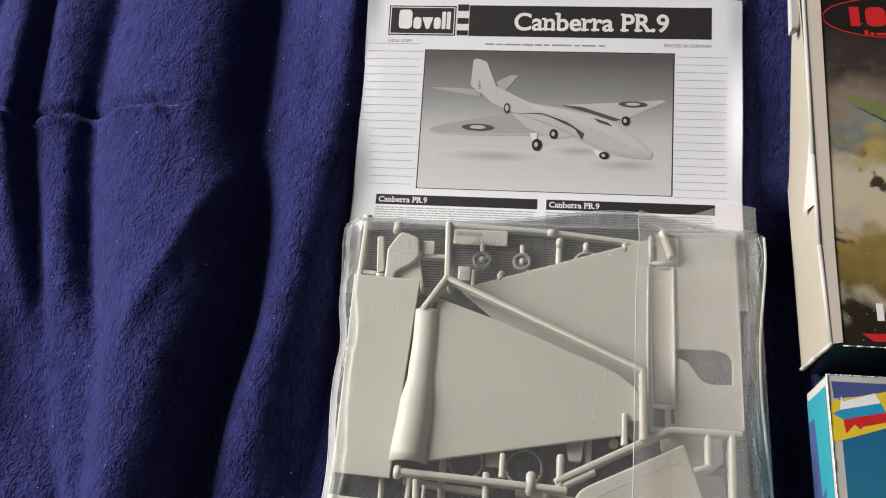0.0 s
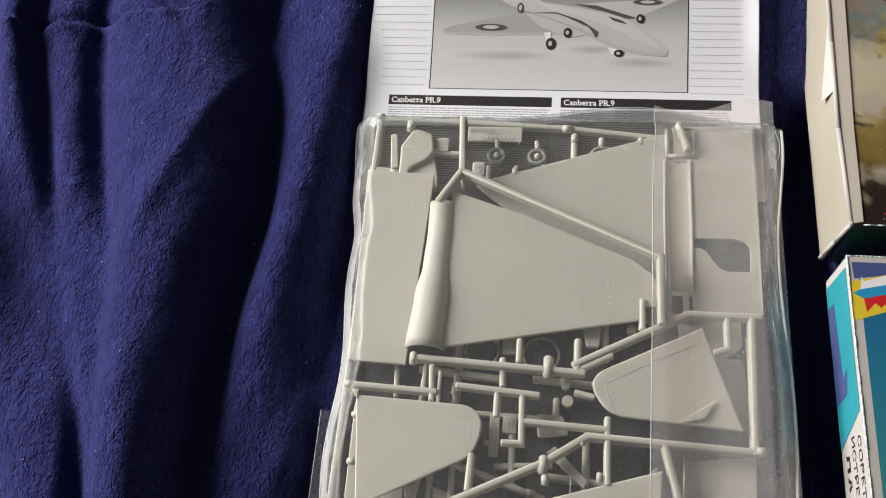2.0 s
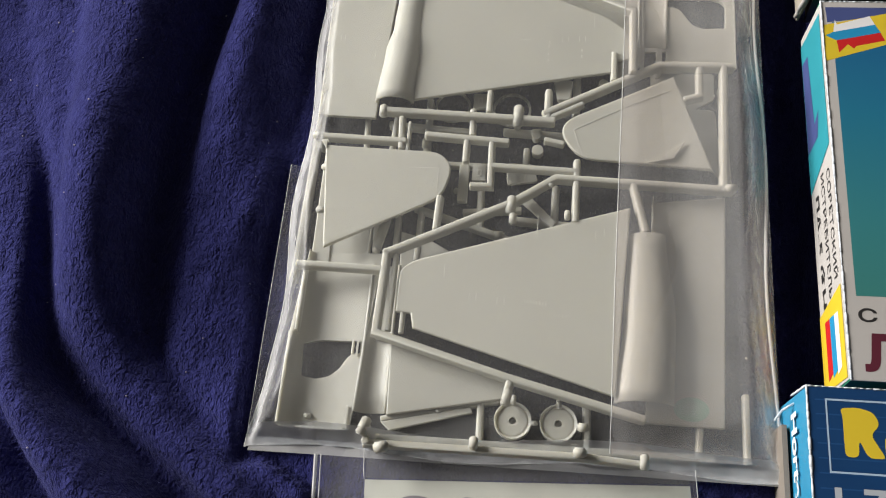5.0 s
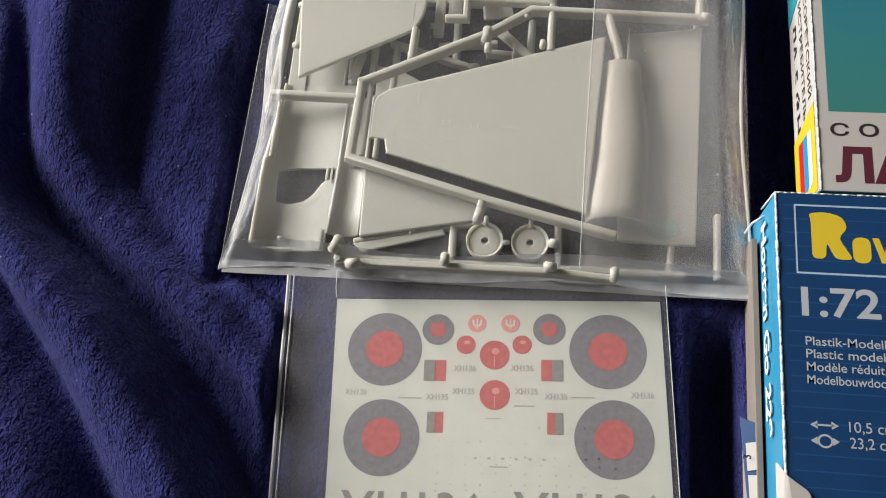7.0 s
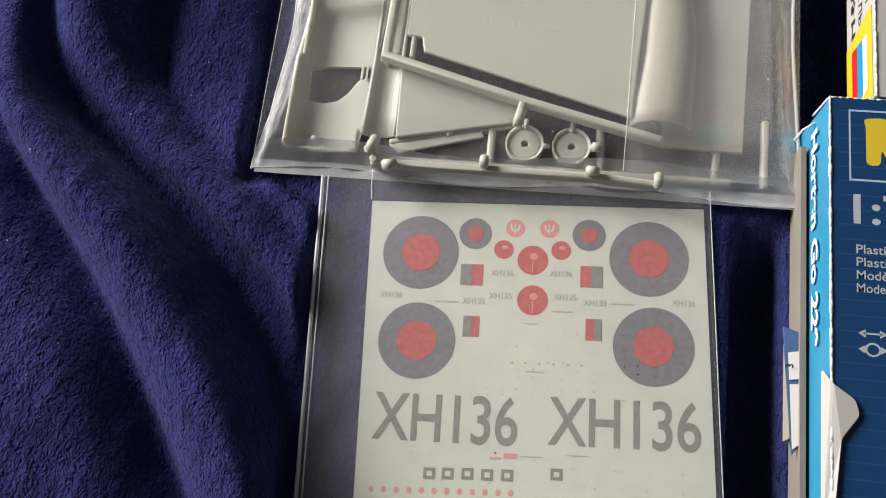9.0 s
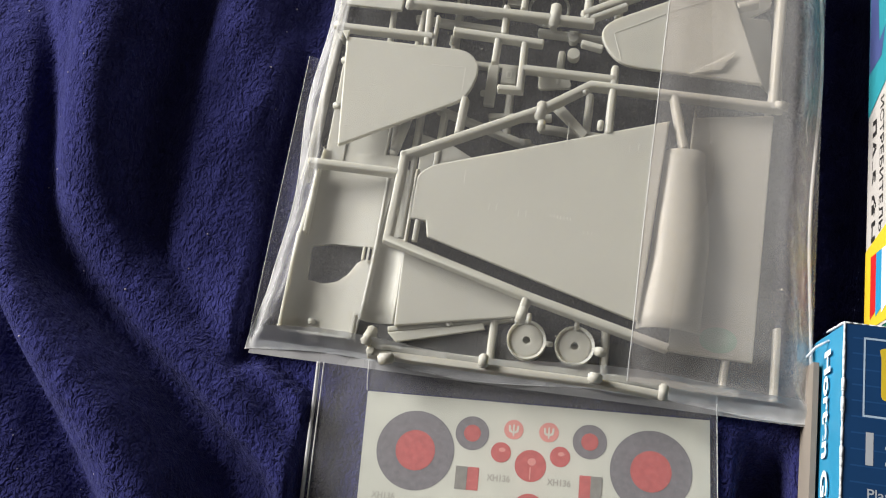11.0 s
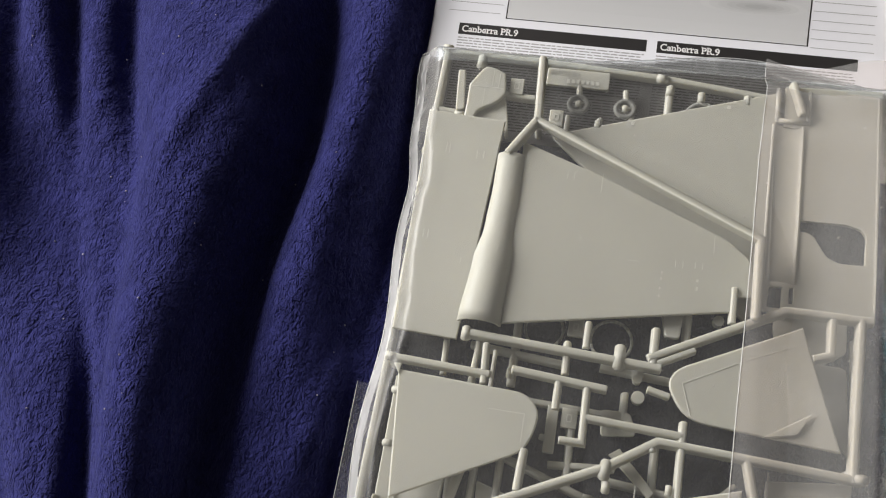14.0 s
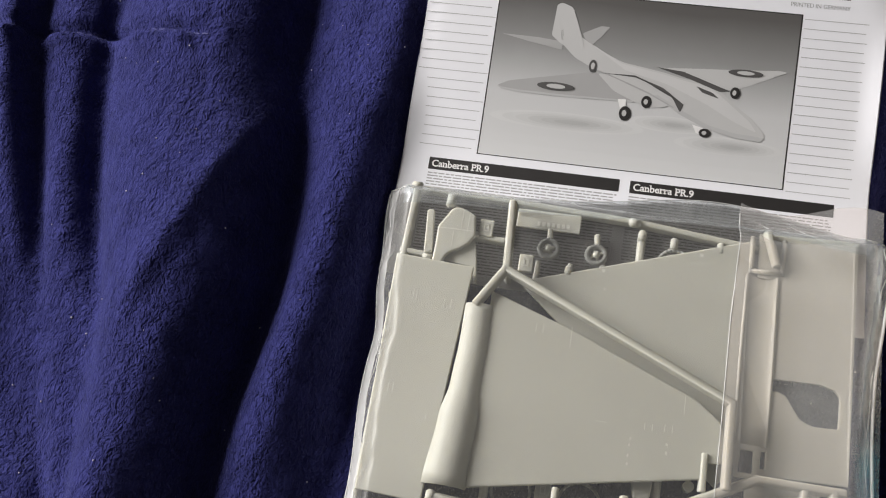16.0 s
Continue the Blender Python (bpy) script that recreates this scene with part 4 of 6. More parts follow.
for x in (-9.3, 9.2):
    bm = bmesh.new()
    bmesh.ops.create_cone(bm, cap_ends=True, segments=40, radius1=0.0076, radius2=0.0076, depth=0.004, matrix=pose(x / 1000, -0.116, 0.0135))
    top = [f for f in bm.faces if f.normal.z > 0.9]
    for inset, down in ((0.0007, 0.0006), (0.0004, 0.0008), (0.0008, -0.0002), (0.0042, 0.0), (0.00015, 0.0032)):
        bmesh.ops.inset_region(bm, faces=top, thickness=inset)
        for v in {v for f in top for v in f.verts}:
            v.co.z -= down
    part("wheel_disc", bm, PLASTIC, upper, "dished round wheel half with a centre hole")
    knob(upper, x, -107.8 if x > 0 else -107.5, 0.0145, 0.0014, 1.8, 90)
    knob(upper, x + 8.6, -116.5, 0.0145, 0.0014, 1.4, 0)

# lower frame: runners along the rim and between the parts
runner(lower, LOW, 0.0021, (-109, 161), (-109.5, 108), (-109, 14), (-110, -49), (-110.5, -58))
runner(lower, LOW, 0.0019, (-109, 161), (-63, 160), (-8, 157.5), (46, 152))
runner(lower, LOW, 0.0019, (-5, 152), (-5, 136))
runner(lower, LOW, 0.0018, (-79, 141), (-66, 140.5))
runner(lower, LOW, 0.0018, (-110, 130), (-98, 129))
runner(lower, LOW, 0.0019, (-57, 35), (-56.5, 8))
runner(lower, LOW, 0.0019, (12, 49), (12, 31))
runner(lower, LOW, 0.0019, (-74, 22), (-36, 19))
runner(lower, LOW, 0.0018, (-58, -21), (-15, -35))
runner(lower, LOW, 0.0018, (-76, -20), (-75, -42))
runner(lower, 0.0128, 0.0016, (-71.8, 24), (-72.8, 5))
runner(lower, 0.0125, 0.0014, (-86, 26), (-85, 8))
runner(lower, LOW, 0.0017, (-56, -22), (-56, -46))
runner(lower, LOW, 0.0017, (-66, -24), (-66, -44))
runner(lower, LOW, 0.0019, (-14, -25), (12, -27))
runner(lower, LOW, 0.0018, (4, -9), (4, -30))
runner(lower, LOW, 0.0017, (-36, -22), (-12, -20))
runner(lower, LOW, 0.0018, (-30, -2), (-29, -30))
runner(lower, LOW, 0.0016, (-50, 2), (-14, 1))
runner(lower, LOW, 0.0018, (-20, 20), (14, 18))
runner(lower, LOW, 0.0017, (-10, 10), (-10, -4))
runner(lower, LOW, 0.0010, (24, -30), (35, -19))
runner(lower, LOW, 0.0018, (-23, -108), (-22.5, -126))
runner(lower, LOW, 0.0018, (20.5, -106), (21, -124))
runner(lower, LOW, 0.0020, (-64, -126), (1, -126), (70, -126))
runner(lower, LOW, 0.0016, (-63, -118), (-14, -107))
runner(lower, LOW, 0.0017, (78, 45), (80, -2))
runner(lower, LOW, 0.0016, (84, -100), (84, -126))
runner(lower, LOW, 0.0016, (66, -112), (65, -126))
for x, y, r, s, a in ((-92, 156.5, 0.0030, 1.3, 90), (-9, 157, 0.0026, 1.2, 0), (-5, 151, 0.0025, 1.2, 90), (9, 149, 0.0023, 1.4, 90), (29, 149.5, 0.0023, 1.4, 90), (-35, 130, 0.0024, 1.2, 90), (-109, 162, 0.0024, 1.2, 0),
                      (-109.5, 108, 0.0024, 1.2, 0), (-79, 141, 0.0022, 1.4, 20), (-98, 128, 0.0022, 1.3, 0), (-40, -12, 0.0018, 1.3, 0), (-102, -2, 0.0020, 1.6, 0), (-102, -24, 0.0020, 1.4, 0), (-20, -33, 0.0022, 1.2, 0),
                      (-57, 12, 0.0024, 1.2, 90), (-6, 19, 0.0026, 1.1, 0), (-95, -119, 0.0016, 1.1, 0), (-40, -113, 0.0016, 1.1, 30)):
    knob(lower, x, y, LOW + 0.0012, r, s, a)
# lower frame: moulded parts
part("nose_piece", prism(rounded([(-95.6, 142.2), (-90.5, 151.3), (-88.3, 152.5), (-84.3, 151.8), (-79.5, 149.5), (-78.1, 139.6), (-80.5, 135.6), (-83.7, 132.9), (-88.0, 130.6), (-89.9, 128.6), (-90.9, 125.2), (-95.4, 124.9), (-95.3, 133.5)], 0.8), 0.0165, 0.0042, bevel=0.0008), PLASTIC, lower, "pale grey moulded nose piece")
part("gate_bar", prism(rounded([(-102, 150), (-98.6, 150.5), (-96.2, 130), (-100, 129)], 1.2), 0.0150, 0.0030, bevel=0.0005), PLASTIC, lower)
ticks("panel_mark", lower, 0.0165, [(-85, 146, 0.4, 9), (-82, 145, 0.4, 9), (-87, 141.5, 15, 0.4), (-88, 136.5, 0.4, 8)])
part("bulkhead", prism(rounded([(-91.5, 127.1), (-90.4, 130.6), (-88.5, 132.8), (-84.3, 134.6), (-81.0, 137.0), (-78.6, 140.3), (-76.2, 130.7), (-74.0, 118.3), (-75.7, 118.3), (-77.3, 125.4)], 0.5), 0.0140, 0.0026, bevel=0.0005), PLASTIC, lower, "curved moulded bulkhead")
tag = part("name_tag", prism(rounded(rect(-61, 148, -32.5, 156.8), 0.8), 0.0135, 0.0016, bevel=0.0003), PLASTIC, lower, "small raised name tag")
words("embossed_line", "MADE IN", PLASTIC, tag, pose(-0.0598, 0.1532, 0.01378), 0.013, 0.0026, weight=0.01)
ticks("embossed_bars", tag, 0.0135, [(-51 + 2.2 * k, 150.4, 1.4, 2.0) for k in range(7)])
for x, y in ((-74, 145), (-33, 35), (-31, -3), (-54, 131)):
    t_ = part("number_tab", prism(rounded(rect(x - 3.2, y - 4, x + 3.2, y + 4), 0.6), 0.0140, 0.0020, bevel=0.0004), PLASTIC, lower, "square number tab")
    ticks("embossed_bars", t_, 0.0140, [(x, y + 1.4, 2.2, 0.5), (x - 0.9, y, 0.5, 2.8), (x + 0.9, y, 0.5, 2.8), (x, y - 1.4, 2.2, 0.5)])
for x in (-45, -24):
    bm = bmesh.new()
    tube(bm, [(x / 1000 + 0.0040 * math.cos(radians(a)), 0.139 + 0.0040 * math.sin(radians(a)), 0.0135) for a in range(0, 376, 15)], 0.0012, 8)
    for a in (0, 90):
        tube(bm, [(x / 1000 - 0.004 * math.cos(radians(a + 30)), 0.139 - 0.004 * math.sin(radians(a + 30)), 0.0125), (x / 1000 + 0.004 * math.cos(radians(a + 30)), 0.139 + 0.004 * math.sin(radians(a + 30)), 0.0125)], 0.0009, 6)
    bmesh.ops.create_cone(bm, cap_ends=True, segments=16, radius1=0.0016, radius2=0.0015, depth=0.003, matrix=pose(x / 1000, 0.139, 0.0135))
    part("spoked_wheel", bm, PLASTIC, lower, "small spoked wheel", smooth=True)
    runner(lower, 0.0125, 0.0014, (x - 0.5, 148), (x, 144))
for x, y in ((-49, 128), (-34.5, 128.5), (-21, 131)):
    runner(lower, 0.0125, 0.0015, (x, y + 4), (x, y - 3))
bm = bmesh.new()
tube(bm, [(0.010 + 0.0072 * math.cos(radians(a)), 0.139 + 0.0072 * math.sin(radians(a)), 0.0125) for a in range(0, 181, 15)], 0.0010, 6)
part("thin_ring", bm, PLASTIC, lower, smooth=True)
for cx, cy, r in ((-18, 32, 8.5), (-46, 33, 8.0)):
    bm = bmesh.new()
    tube(bm, [((cx + r * math.cos(radians(a))) / 1000, (cy + r * math.sin(radians(a))) / 1000, 0.011) for a in range(0, 361, 15)], 0.0007, 6)
    part("thin_ring", bm, PLASTIC, lower, smooth=True)
low_wing = part("wing_half", prism(rounded([(-56, 122), (42, 155), (43, 60), (34, 47)], 4.0, (1, 2, 3)), 0.0142, 0.0016, bevel=0.0005), PLASTIC, lower, "pale grey moulded wing half")
ticks("panel_mark", low_wing, 0.0142, [(30, 112, 1.6, 0.3), (30, 110, 1.6, 0.3), (-20, 132, 1.5, 1.5), (21, 145, 1.6, 1.6)])
hole = rounded([(53.9, 95.0), (64.0, 95.3), (72.7, 95.5), (78.7, 93.9), (80.8, 91.1), (80.5, 78.0), (70.2, 77.6), (65.2, 79.7), (61.9, 84.8), (59.4, 88.6), (56.0, 90.0), (53.9, 89.6)], 0.8)
side = part("fuselage_half", prism([(45, 158.5), (86, 160.5), (85, 56), (52.8, 55), (53.2, 138), (45, 138.5)], 0.0140, 0.0018, (hole,), 0.0), PLASTIC, lower, "pale grey moulded fuselage half with a shaped opening")
ticks("panel_mark", side, 0.0142, [(84.5, 108, 0.5, 100)])
nacelle("trough", side, spine([(139, 40, 54), (100, 39.5, 54), (66, 39.5, 53.6)], 3), 0.0146, -0.0030)
part("bracket_arm", tube(bmesh.new(), [(0.042, 0.156, 0.0145), (0.042, 0.141, 0.0145), (0.055, 0.141, 0.0145), (0.0555, 0.156, 0.0145)], 0.0011, 8), PLASTIC, lower, smooth=True)
runner(lower, 0.0165, 0.0019, (48, 158), (52, 145))
part("pale_tab", prism(rounded(rect(-40, -18, -35.5, 1), 0.6), 0.0150, 0.0030, bevel=0.0004), PLASTIC, lower)
for x, y, r in ((-5, 9.5, 2.6), (-6, 17, 1.9), (24, 46, 2.2)):
    bm = bmesh.new()
    bmesh.ops.create_cone(bm, cap_ends=True, segments=24, radius1=r / 1000, radius2=r / 1000, depth=0.004, matrix=pose(x / 1000, y / 1000, 0.0125))
    part("round_plug", bm, PLASTIC, lower)
part("flat_strut", prism([(-14, -15), (3, -30), (5, -27), (-10, -12)], 0.0155, 0.0018), PLASTIC, lower)
part("fairing", prism(rounded([(3, 36), (1, 47), (10, 47), (9, 36)], 1.5), 0.0150, 0.003, bevel=0.0006), PLASTIC, lower)
part("door_panel", prism(rounded([(-19, 3), (-7, 3), (-4, -6), (-18, -8)], 2.0), 0.0130, 0.0016), PLASTIC, lower)
part("rudder", prism(rounded([(56, 34), (75, 34), (77, -2), (70, 6), (64, 20)], 3.0), 0.0128, 0.0016), PLASTIC, lower)
part("cover_plate", prism([(-64, -33), (-51, -36.5), (-41, -42), (-63, -52)], 0.0124, 0.0012), PLASTIC, lower)
part("bullet", tube(bmesh.new(), [(-0.071, -0.029, 0.0140), (-0.074, -0.043, 0.0140)], 0.0021, 12), PLASTIC, lower, smooth=True)
runner(lower, 0.0122, 0.0008, (-77.5, -30), (-78, -46), (-68, -45.5))
part("strip", prism([(-104, 4), (-97, 4), (-95, -50), (-103.5, -50)], 0.0128, 0.0016), PLASTIC, lower)
part("wing_root", prism([(-100, -2), (-79, -8), (-78, -47), (-100, -48)], 0.0120, 0.0012), PLASTIC, lower)
hole = rounded([(-101.5, -87.5), (-93, -85.6), (-79, -85.8), (-75.8, -86.0), (-75.6, -91.5), (-78.5, -91.2), (-81, -93), (-84, -98), (-88, -101.5), (-94, -103), (-100.5, -102)], 1.0)


def SHELL(x, y):
    """The hollow of a half fuselage, deepest towards the middle, with a wall on its outer side."""
    u = min(1.0, max(0.0, (x + 0.1062) / 0.031))
    return 0.0042 * max(0.0, 1 - u / 0.16) ** 2 - 0.0020 * math.sin(math.pi * u ** 0.8)


panel = part("fuselage_half", prism([(-104, -45), (-70.5, -45), (-74.0, -86), (-76.5, -124), (-105.5, -124.5), (-106.5, -84)], 0.0142, 0.0018, (hole,), 0.0, tilt=SHELL, cuts=[-105.5 + 1.5 * k for k in range(22)]), PLASTIC, lower, "pale grey hollow fuselage half with a shaped opening", smooth=30)
part("strut", block(-0.0797, -0.0787, -0.0915, -0.0855, 0.0122, 0.0140, 0.0002), PLASTIC, panel)
ticks("raised_rim", panel, 0.0146, [(-105.6, -104, 0.9, 40), (-103.6, -67, 0.9, 34), (-91.5, -124, 27, 0.9), (-78.3, -119, 0.9, 10), (-77.0, -89, 0.8, 7)])
part("shell_rim", block(-0.1068, -0.1056, -0.1240, -0.0840, 0.0126, 0.0190, 0.0003), PLASTIC, panel)
part("shell_rim", block(-0.1046, -0.1034, -0.0835, -0.0560, 0.0126, 0.0185, 0.0003), PLASTIC, panel)
nacelle("trough", lower, spine([(-50, -75, -62), (-84, -75, -62), (-116, -76, -61.5)], 3), 0.0144, -0.0046)
part("wing_half", prism(rounded([(-63, -82), (-9, -101), (-12, -107), (-61.5, -117)], 1.5, (0, 3)), 0.0150, 0.0016, bevel=0.0005), PLASTIC, lower, "pale grey moulded wing half")
part("aileron", prism([(-64, -119.5), (-27, -111), (-26, -113.5), (-60, -123)], 0.0130, 0.0014), PLASTIC, lower)
far = part("wing_half", prism([(46.5, -15.4), (78.0, -11.5), (75, -114), (44, -113.5)], 0.0146, 0.0018, bevel=0.0004), PLASTIC, lower, "pale grey moulded panel under milky film")
ticks("panel_mark", far, 0.0146, [(47, -18, 0.6, 12), (60, -30, 6, 0.3)])
flat("ink_stamp", [oval(62, -107, 7, 5)], level(0.0146), 0.00012, STAMP, lower)
part("link_plate", prism(rounded([(46, 54), (75, 54), (75, 40), (60, 30), (46, 44)], 2.0), 0.0120, 0.0012), PLASTIC, lower)

# ---- the clear bag round the frames ----
bag = thing("kit_bag", "clear crinkled plastic bag holding grey model parts, on the booklet", "plastic bag")
BX0, BX1, BY0, BY1 = -0.1145, 0.0958, -0.1325, 0.1650


def bag_edges(X, Y):
    left = BX0 + 0.0015 * np.sin(Y * 70) - 0.006 * soft_step((-0.105 - Y) / 0.03) - 0.0055 * soft_step((Y - 0.085) / 0.03)
    right = BX1 + 0.0012 * np.sin(Y * 48 + 1) + 0.004 * soft_step((-0.118 - Y) / 0.02) + 0.004 * soft_step((Y - 0.10) / 0.06)
    return left, right


def bag_sheet(top):
    n, m = 150, 200
    U, V = np.meshgrid(np.linspace(0, 1, n), np.linspace(0, 1, m))
    Y = BY0 + (BY1 - BY0) * V
    le, ri = bag_edges(U, Y)
    X = le + (ri - le) * U
    Y = Y + 0.0018 * np.sin(X * 55) * np.abs(2 * V - 1) ** 6 + 0.006 * (V - 0.5) * 2 * soft_step((V - 0.9) / 0.1) * np.sin(X * 24 + 1.1)
    d = np.minimum(np.minimum(X - le, ri - X), np.minimum(Y - BY0 + 0.001, BY1 - Y + 0.001))
    rim = np.exp(-(d / 0.009) ** 2)
    floor_z = 0.0092
    if top:
        Z = floor_z + 0.0185 * soft_step(d / 0.0125) ** 0.8
        Z = Z + 0.0005 * ripple(X, Y, 60, 21) + rim * (0.0016 * ripple(X, Y, 330, 22) + 0.0009 * ripple(X, Y, 700, 23)) * soft_step(d / 0.003) + rim * 0.0012
        Z = Z - 0.0045 * soft_step((X - 0.030) / 0.03) * soft_step((0.118 - np.abs(Y)) / 0.05) * 0.6
        Z = Z - 0.004 * soft_step((Y - 0.12) / 0.02) - 0.003 * soft_step((-0.112 - Y) / 0.012)
        Z = np.maximum(Z, floor_z + 0.0003)
    else:
        Z = np.full_like(X, floor_z) + 0.0001 * ripple(X, Y, 200, 24)
    Z = Z + 0.27 * 0.006 * np.log1p(np.exp(np.minimum(40, (Y - 0.182) / 0.006)))
    idx = np.arange(n * m).reshape(m, n)
    q = np.stack([idx[:-1, :-1], idx[:-1, 1:], idx[1:, 1:], idx[1:, :-1]], -1).reshape(-1, 4)
    me = bpy.data.meshes.new("film")
    me.from_pydata(np.stack([X, Y, Z], -1).reshape(-1, 3).tolist(), [], q.tolist())
    for p in me.polygons:
        p.use_smooth = True
    me.materials.append(FILM if top else UNDER_FILM)
    return me, X, Y, Z


for top, nm in ((True, "upper_film"), (False, "lower_film")):
    me, X, Y, Z = bag_sheet(top)
    o = new(nm, me)
    o.parent = bag
    o.visible_shadow = not top
    if top:
        EX, EY, EZ = X, Y, Z
rims = [("side_seam", [(EX[k, 0], EY[k, 0], EZ[k, 0] + 0.0005) for k in range(0, 200, 3)], 0.00045), ("side_seam", [(EX[k, -1], EY[k, -1], EZ[k, -1] + 0.0006) for k in range(0, 200, 3)], 0.0007),
        ("end_seam", [(EX[0, k], EY[0, k] + 0.0004, EZ[0, k] + 0.0009) for k in range(0, 150, 3)], 0.00035), ("end_seam", [(EX[-1, k], EY[-1, k], EZ[-1, k] + 0.0006) for k in range(0, 150, 3)], 0.0003)]
for nm, pts, r in rims:
    part(nm, cord(bmesh.new(), pts, r, 6), SEAM, bag, smooth=True)


def edge_band(name, rows, cols, lift, material=EDGE_FILM):
    """A crumpled double thickness of film along an edge of the bag."""
    X, Y, Z = EX[rows, cols], EY[rows, cols], EZ[rows, cols]
    Z = Z + lift + 0.0006 * np.abs(ripple(X, Y, 420, 61)) + 0.0004 * np.abs(ripple(X, Y, 900, 62))
    idx = np.arange(X.size).reshape(X.shape)
    q = np.stack([idx[:-1, :-1], idx[:-1, 1:], idx[1:, 1:], idx[1:, :-1]], -1).reshape(-1, 4)
    me = bpy.data.meshes.new(name)
    me.from_pydata(np.stack([X, Y, Z], -1).reshape(-1, 3).tolist(), [], q.tolist())
    for p in me.polygons:
        p.use_smooth = True
    me.materials.append(material)
    o = new(name, me)
    o.visible_shadow = False
    o.parent = bag


edge_band("edge_fold", slice(4, 200), slice(0, 4), 0.0003, WHITE_EDGE)
edge_band("edge_fold", slice(0, 200), slice(143, 150), 0.0003)
edge_band("edge_fold", slice(0, 6), slice(0, 150), 0.0007, WHITE_EDGE)
edge_band("edge_fold", slice(190, 200), slice(6, 143), 0.0003)
# the long flap, folded over and lying on the bag
xs, ys = np.linspace(0.0, 1.0, 40), np.linspace(-0.1285, 0.1735, 120)


def flap_mesh():
    U, V = np.meshgrid(xs, ys)
    x0 = 0.0295 + 0.0035 * soft_step((V + 0.12) / 0.25) + 0.003 * soft_step((V - 0.11) / 0.06)
    X = x0 + (0.0965 - x0) * U
    d = np.minimum(X - x0, 0.0965 - X)
    Z = 0.0262 - 0.0045 * soft_step((X - 0.034) / 0.03) - 0.010 * soft_step((X - 0.083) / 0.014) - 0.0045 * soft_step((V - 0.125) / 0.02) - 0.0125 * soft_step((V - 0.150) / 0.016) - 0.005 * soft_step((-0.112 - V) / 0.014)
    Z = np.maximum(Z, 0.0102) + 0.0005 * ripple(X, V, 90, 31) + 0.0022
    V2 = V + 0.004 * np.sin(X * 90) * soft_step((V - 0.15) / 0.02)
    idx = np.arange(U.size).reshape(U.shape)
    q = np.stack([idx[:-1, :-1], idx[:-1, 1:], idx[1:, 1:], idx[1:, :-1]], -1).reshape(-1, 4)
    me = bpy.data.meshes.new("flap")
    me.from_pydata(np.stack([X, V2, Z], -1).reshape(-1, 3).tolist(), [], q.tolist())
    for p in me.polygons:
        p.use_smooth = True
    me.materials.append(FLAP_FILM)
    return me, np.stack([X[:, 0], V2[:, 0], Z[:, 0]], -1)


me, line = flap_mesh()
o = new("folded_flap", me)
o.visible_shadow = False
o.parent = bag
o["label"] = "milky folded film flap"
part("flap_edge", cord(bmesh.new(), [tuple(p) for p in line[::3]], 0.00022, 6), SEAM, bag, smooth=True)
# a second clear sheet, showing beside and under the bag
spare = thing("clear_sheet", "thin flat clear plastic sheet slipped under the bag", "plastic sheet")
me = grid(np.linspace(-0.1200, -0.03, 40), np.linspace(-0.128, -0.0005, 50), lambda X, Y: 0.0090 + 0.0003 * np.sin(X * 90) - 0.0002 + 0.0022 * soft_step((-0.114 - X) / 0.006))
me.materials.append(SHEET_FILM)
o = new("sheet_film", me)
o.visible_shadow = False
o.parent = spare
part("sheet_edge", cord(bmesh.new(), [(-0.1200, y, 0.0111) for y in np.linspace(-0.128, -0.0005, 12)], 0.00016, 6), SEAM, spare, smooth=True)

specks = bmesh.new()
rnd = random.Random(17)
for k in range(130):
    i, j = rnd.randrange(8, 190), rnd.randrange(8, 142)
    bmesh.ops.create_icosphere(specks, subdivisions=1, radius=rnd.choice((0.00016, 0.0002, 0.00026, 0.0004)), matrix=Matrix.Translation((EX[i, j], EY[i, j], EZ[i, j] + 0.0002)))
for x, y in ((-0.0017, 0.0588), (-0.0019, 0.0562), (-0.0020, 0.0520), (-0.0020, 0.0487), (-0.0189, 0.1190), (0.0184, 0.1216)):
    bmesh.ops.create_icosphere(specks, subdivisions=1, radius=0.00055, matrix=Matrix.Translation((x, y, 0.0283)) @ Matrix.Diagonal((0.8, 1.3, 0.4, 1)))
part("dust", specks, WHITE_CARD, bag, "white dust specks on the film")["kind"] = "stuff"

def crinkle(i0, i1, j0, j1, along, n, seed):
    """Highlights on creases of the film near an edge, added as thin milky cords."""
    q = random.Random(seed)
    for k in range(n):
        i, j = q.randrange(i0, i1), q.randrange(j0, j1)
        pts = []
        for s_ in range(q.randrange(3, 7)):
            pts.append((EX[i, j], EY[i, j], EZ[i, j] + 0.0002))
            i = min(198, max(1, i + (q.randrange(2, 6) if along else q.randrange(-2, 3))))
            j = min(148, max(1, j + (q.randrange(-1, 2) if along else q.randrange(2, 6))))
        part("crease_highlight", cord(bmesh.new(), pts, q.uniform(0.00010, 0.00022), 5), SEAM, bag, smooth=True)


crinkle(5, 190, 1, 4, True, 16, 1)
crinkle(5, 190, 146, 148, True, 8, 2)
crinkle(192, 197, 100, 140, False, 5, 4)
crinkle(1, 5, 1, 5, True, 5, 5)
hem_x = np.linspace(-0.119, 0.0985, 60)
me = grid(hem_x, np.linspace(-0.1345, -0.1285, 6), lambda X, Y: 0.0105 + 0.0003 * np.sin(X * 60) + 0.0002 * ripple(X, Y, 300, 55))
me.materials.append(HEM_FILM)
o = new("sealed_hem", me)
o.visible_shadow = False
o.parent = bag


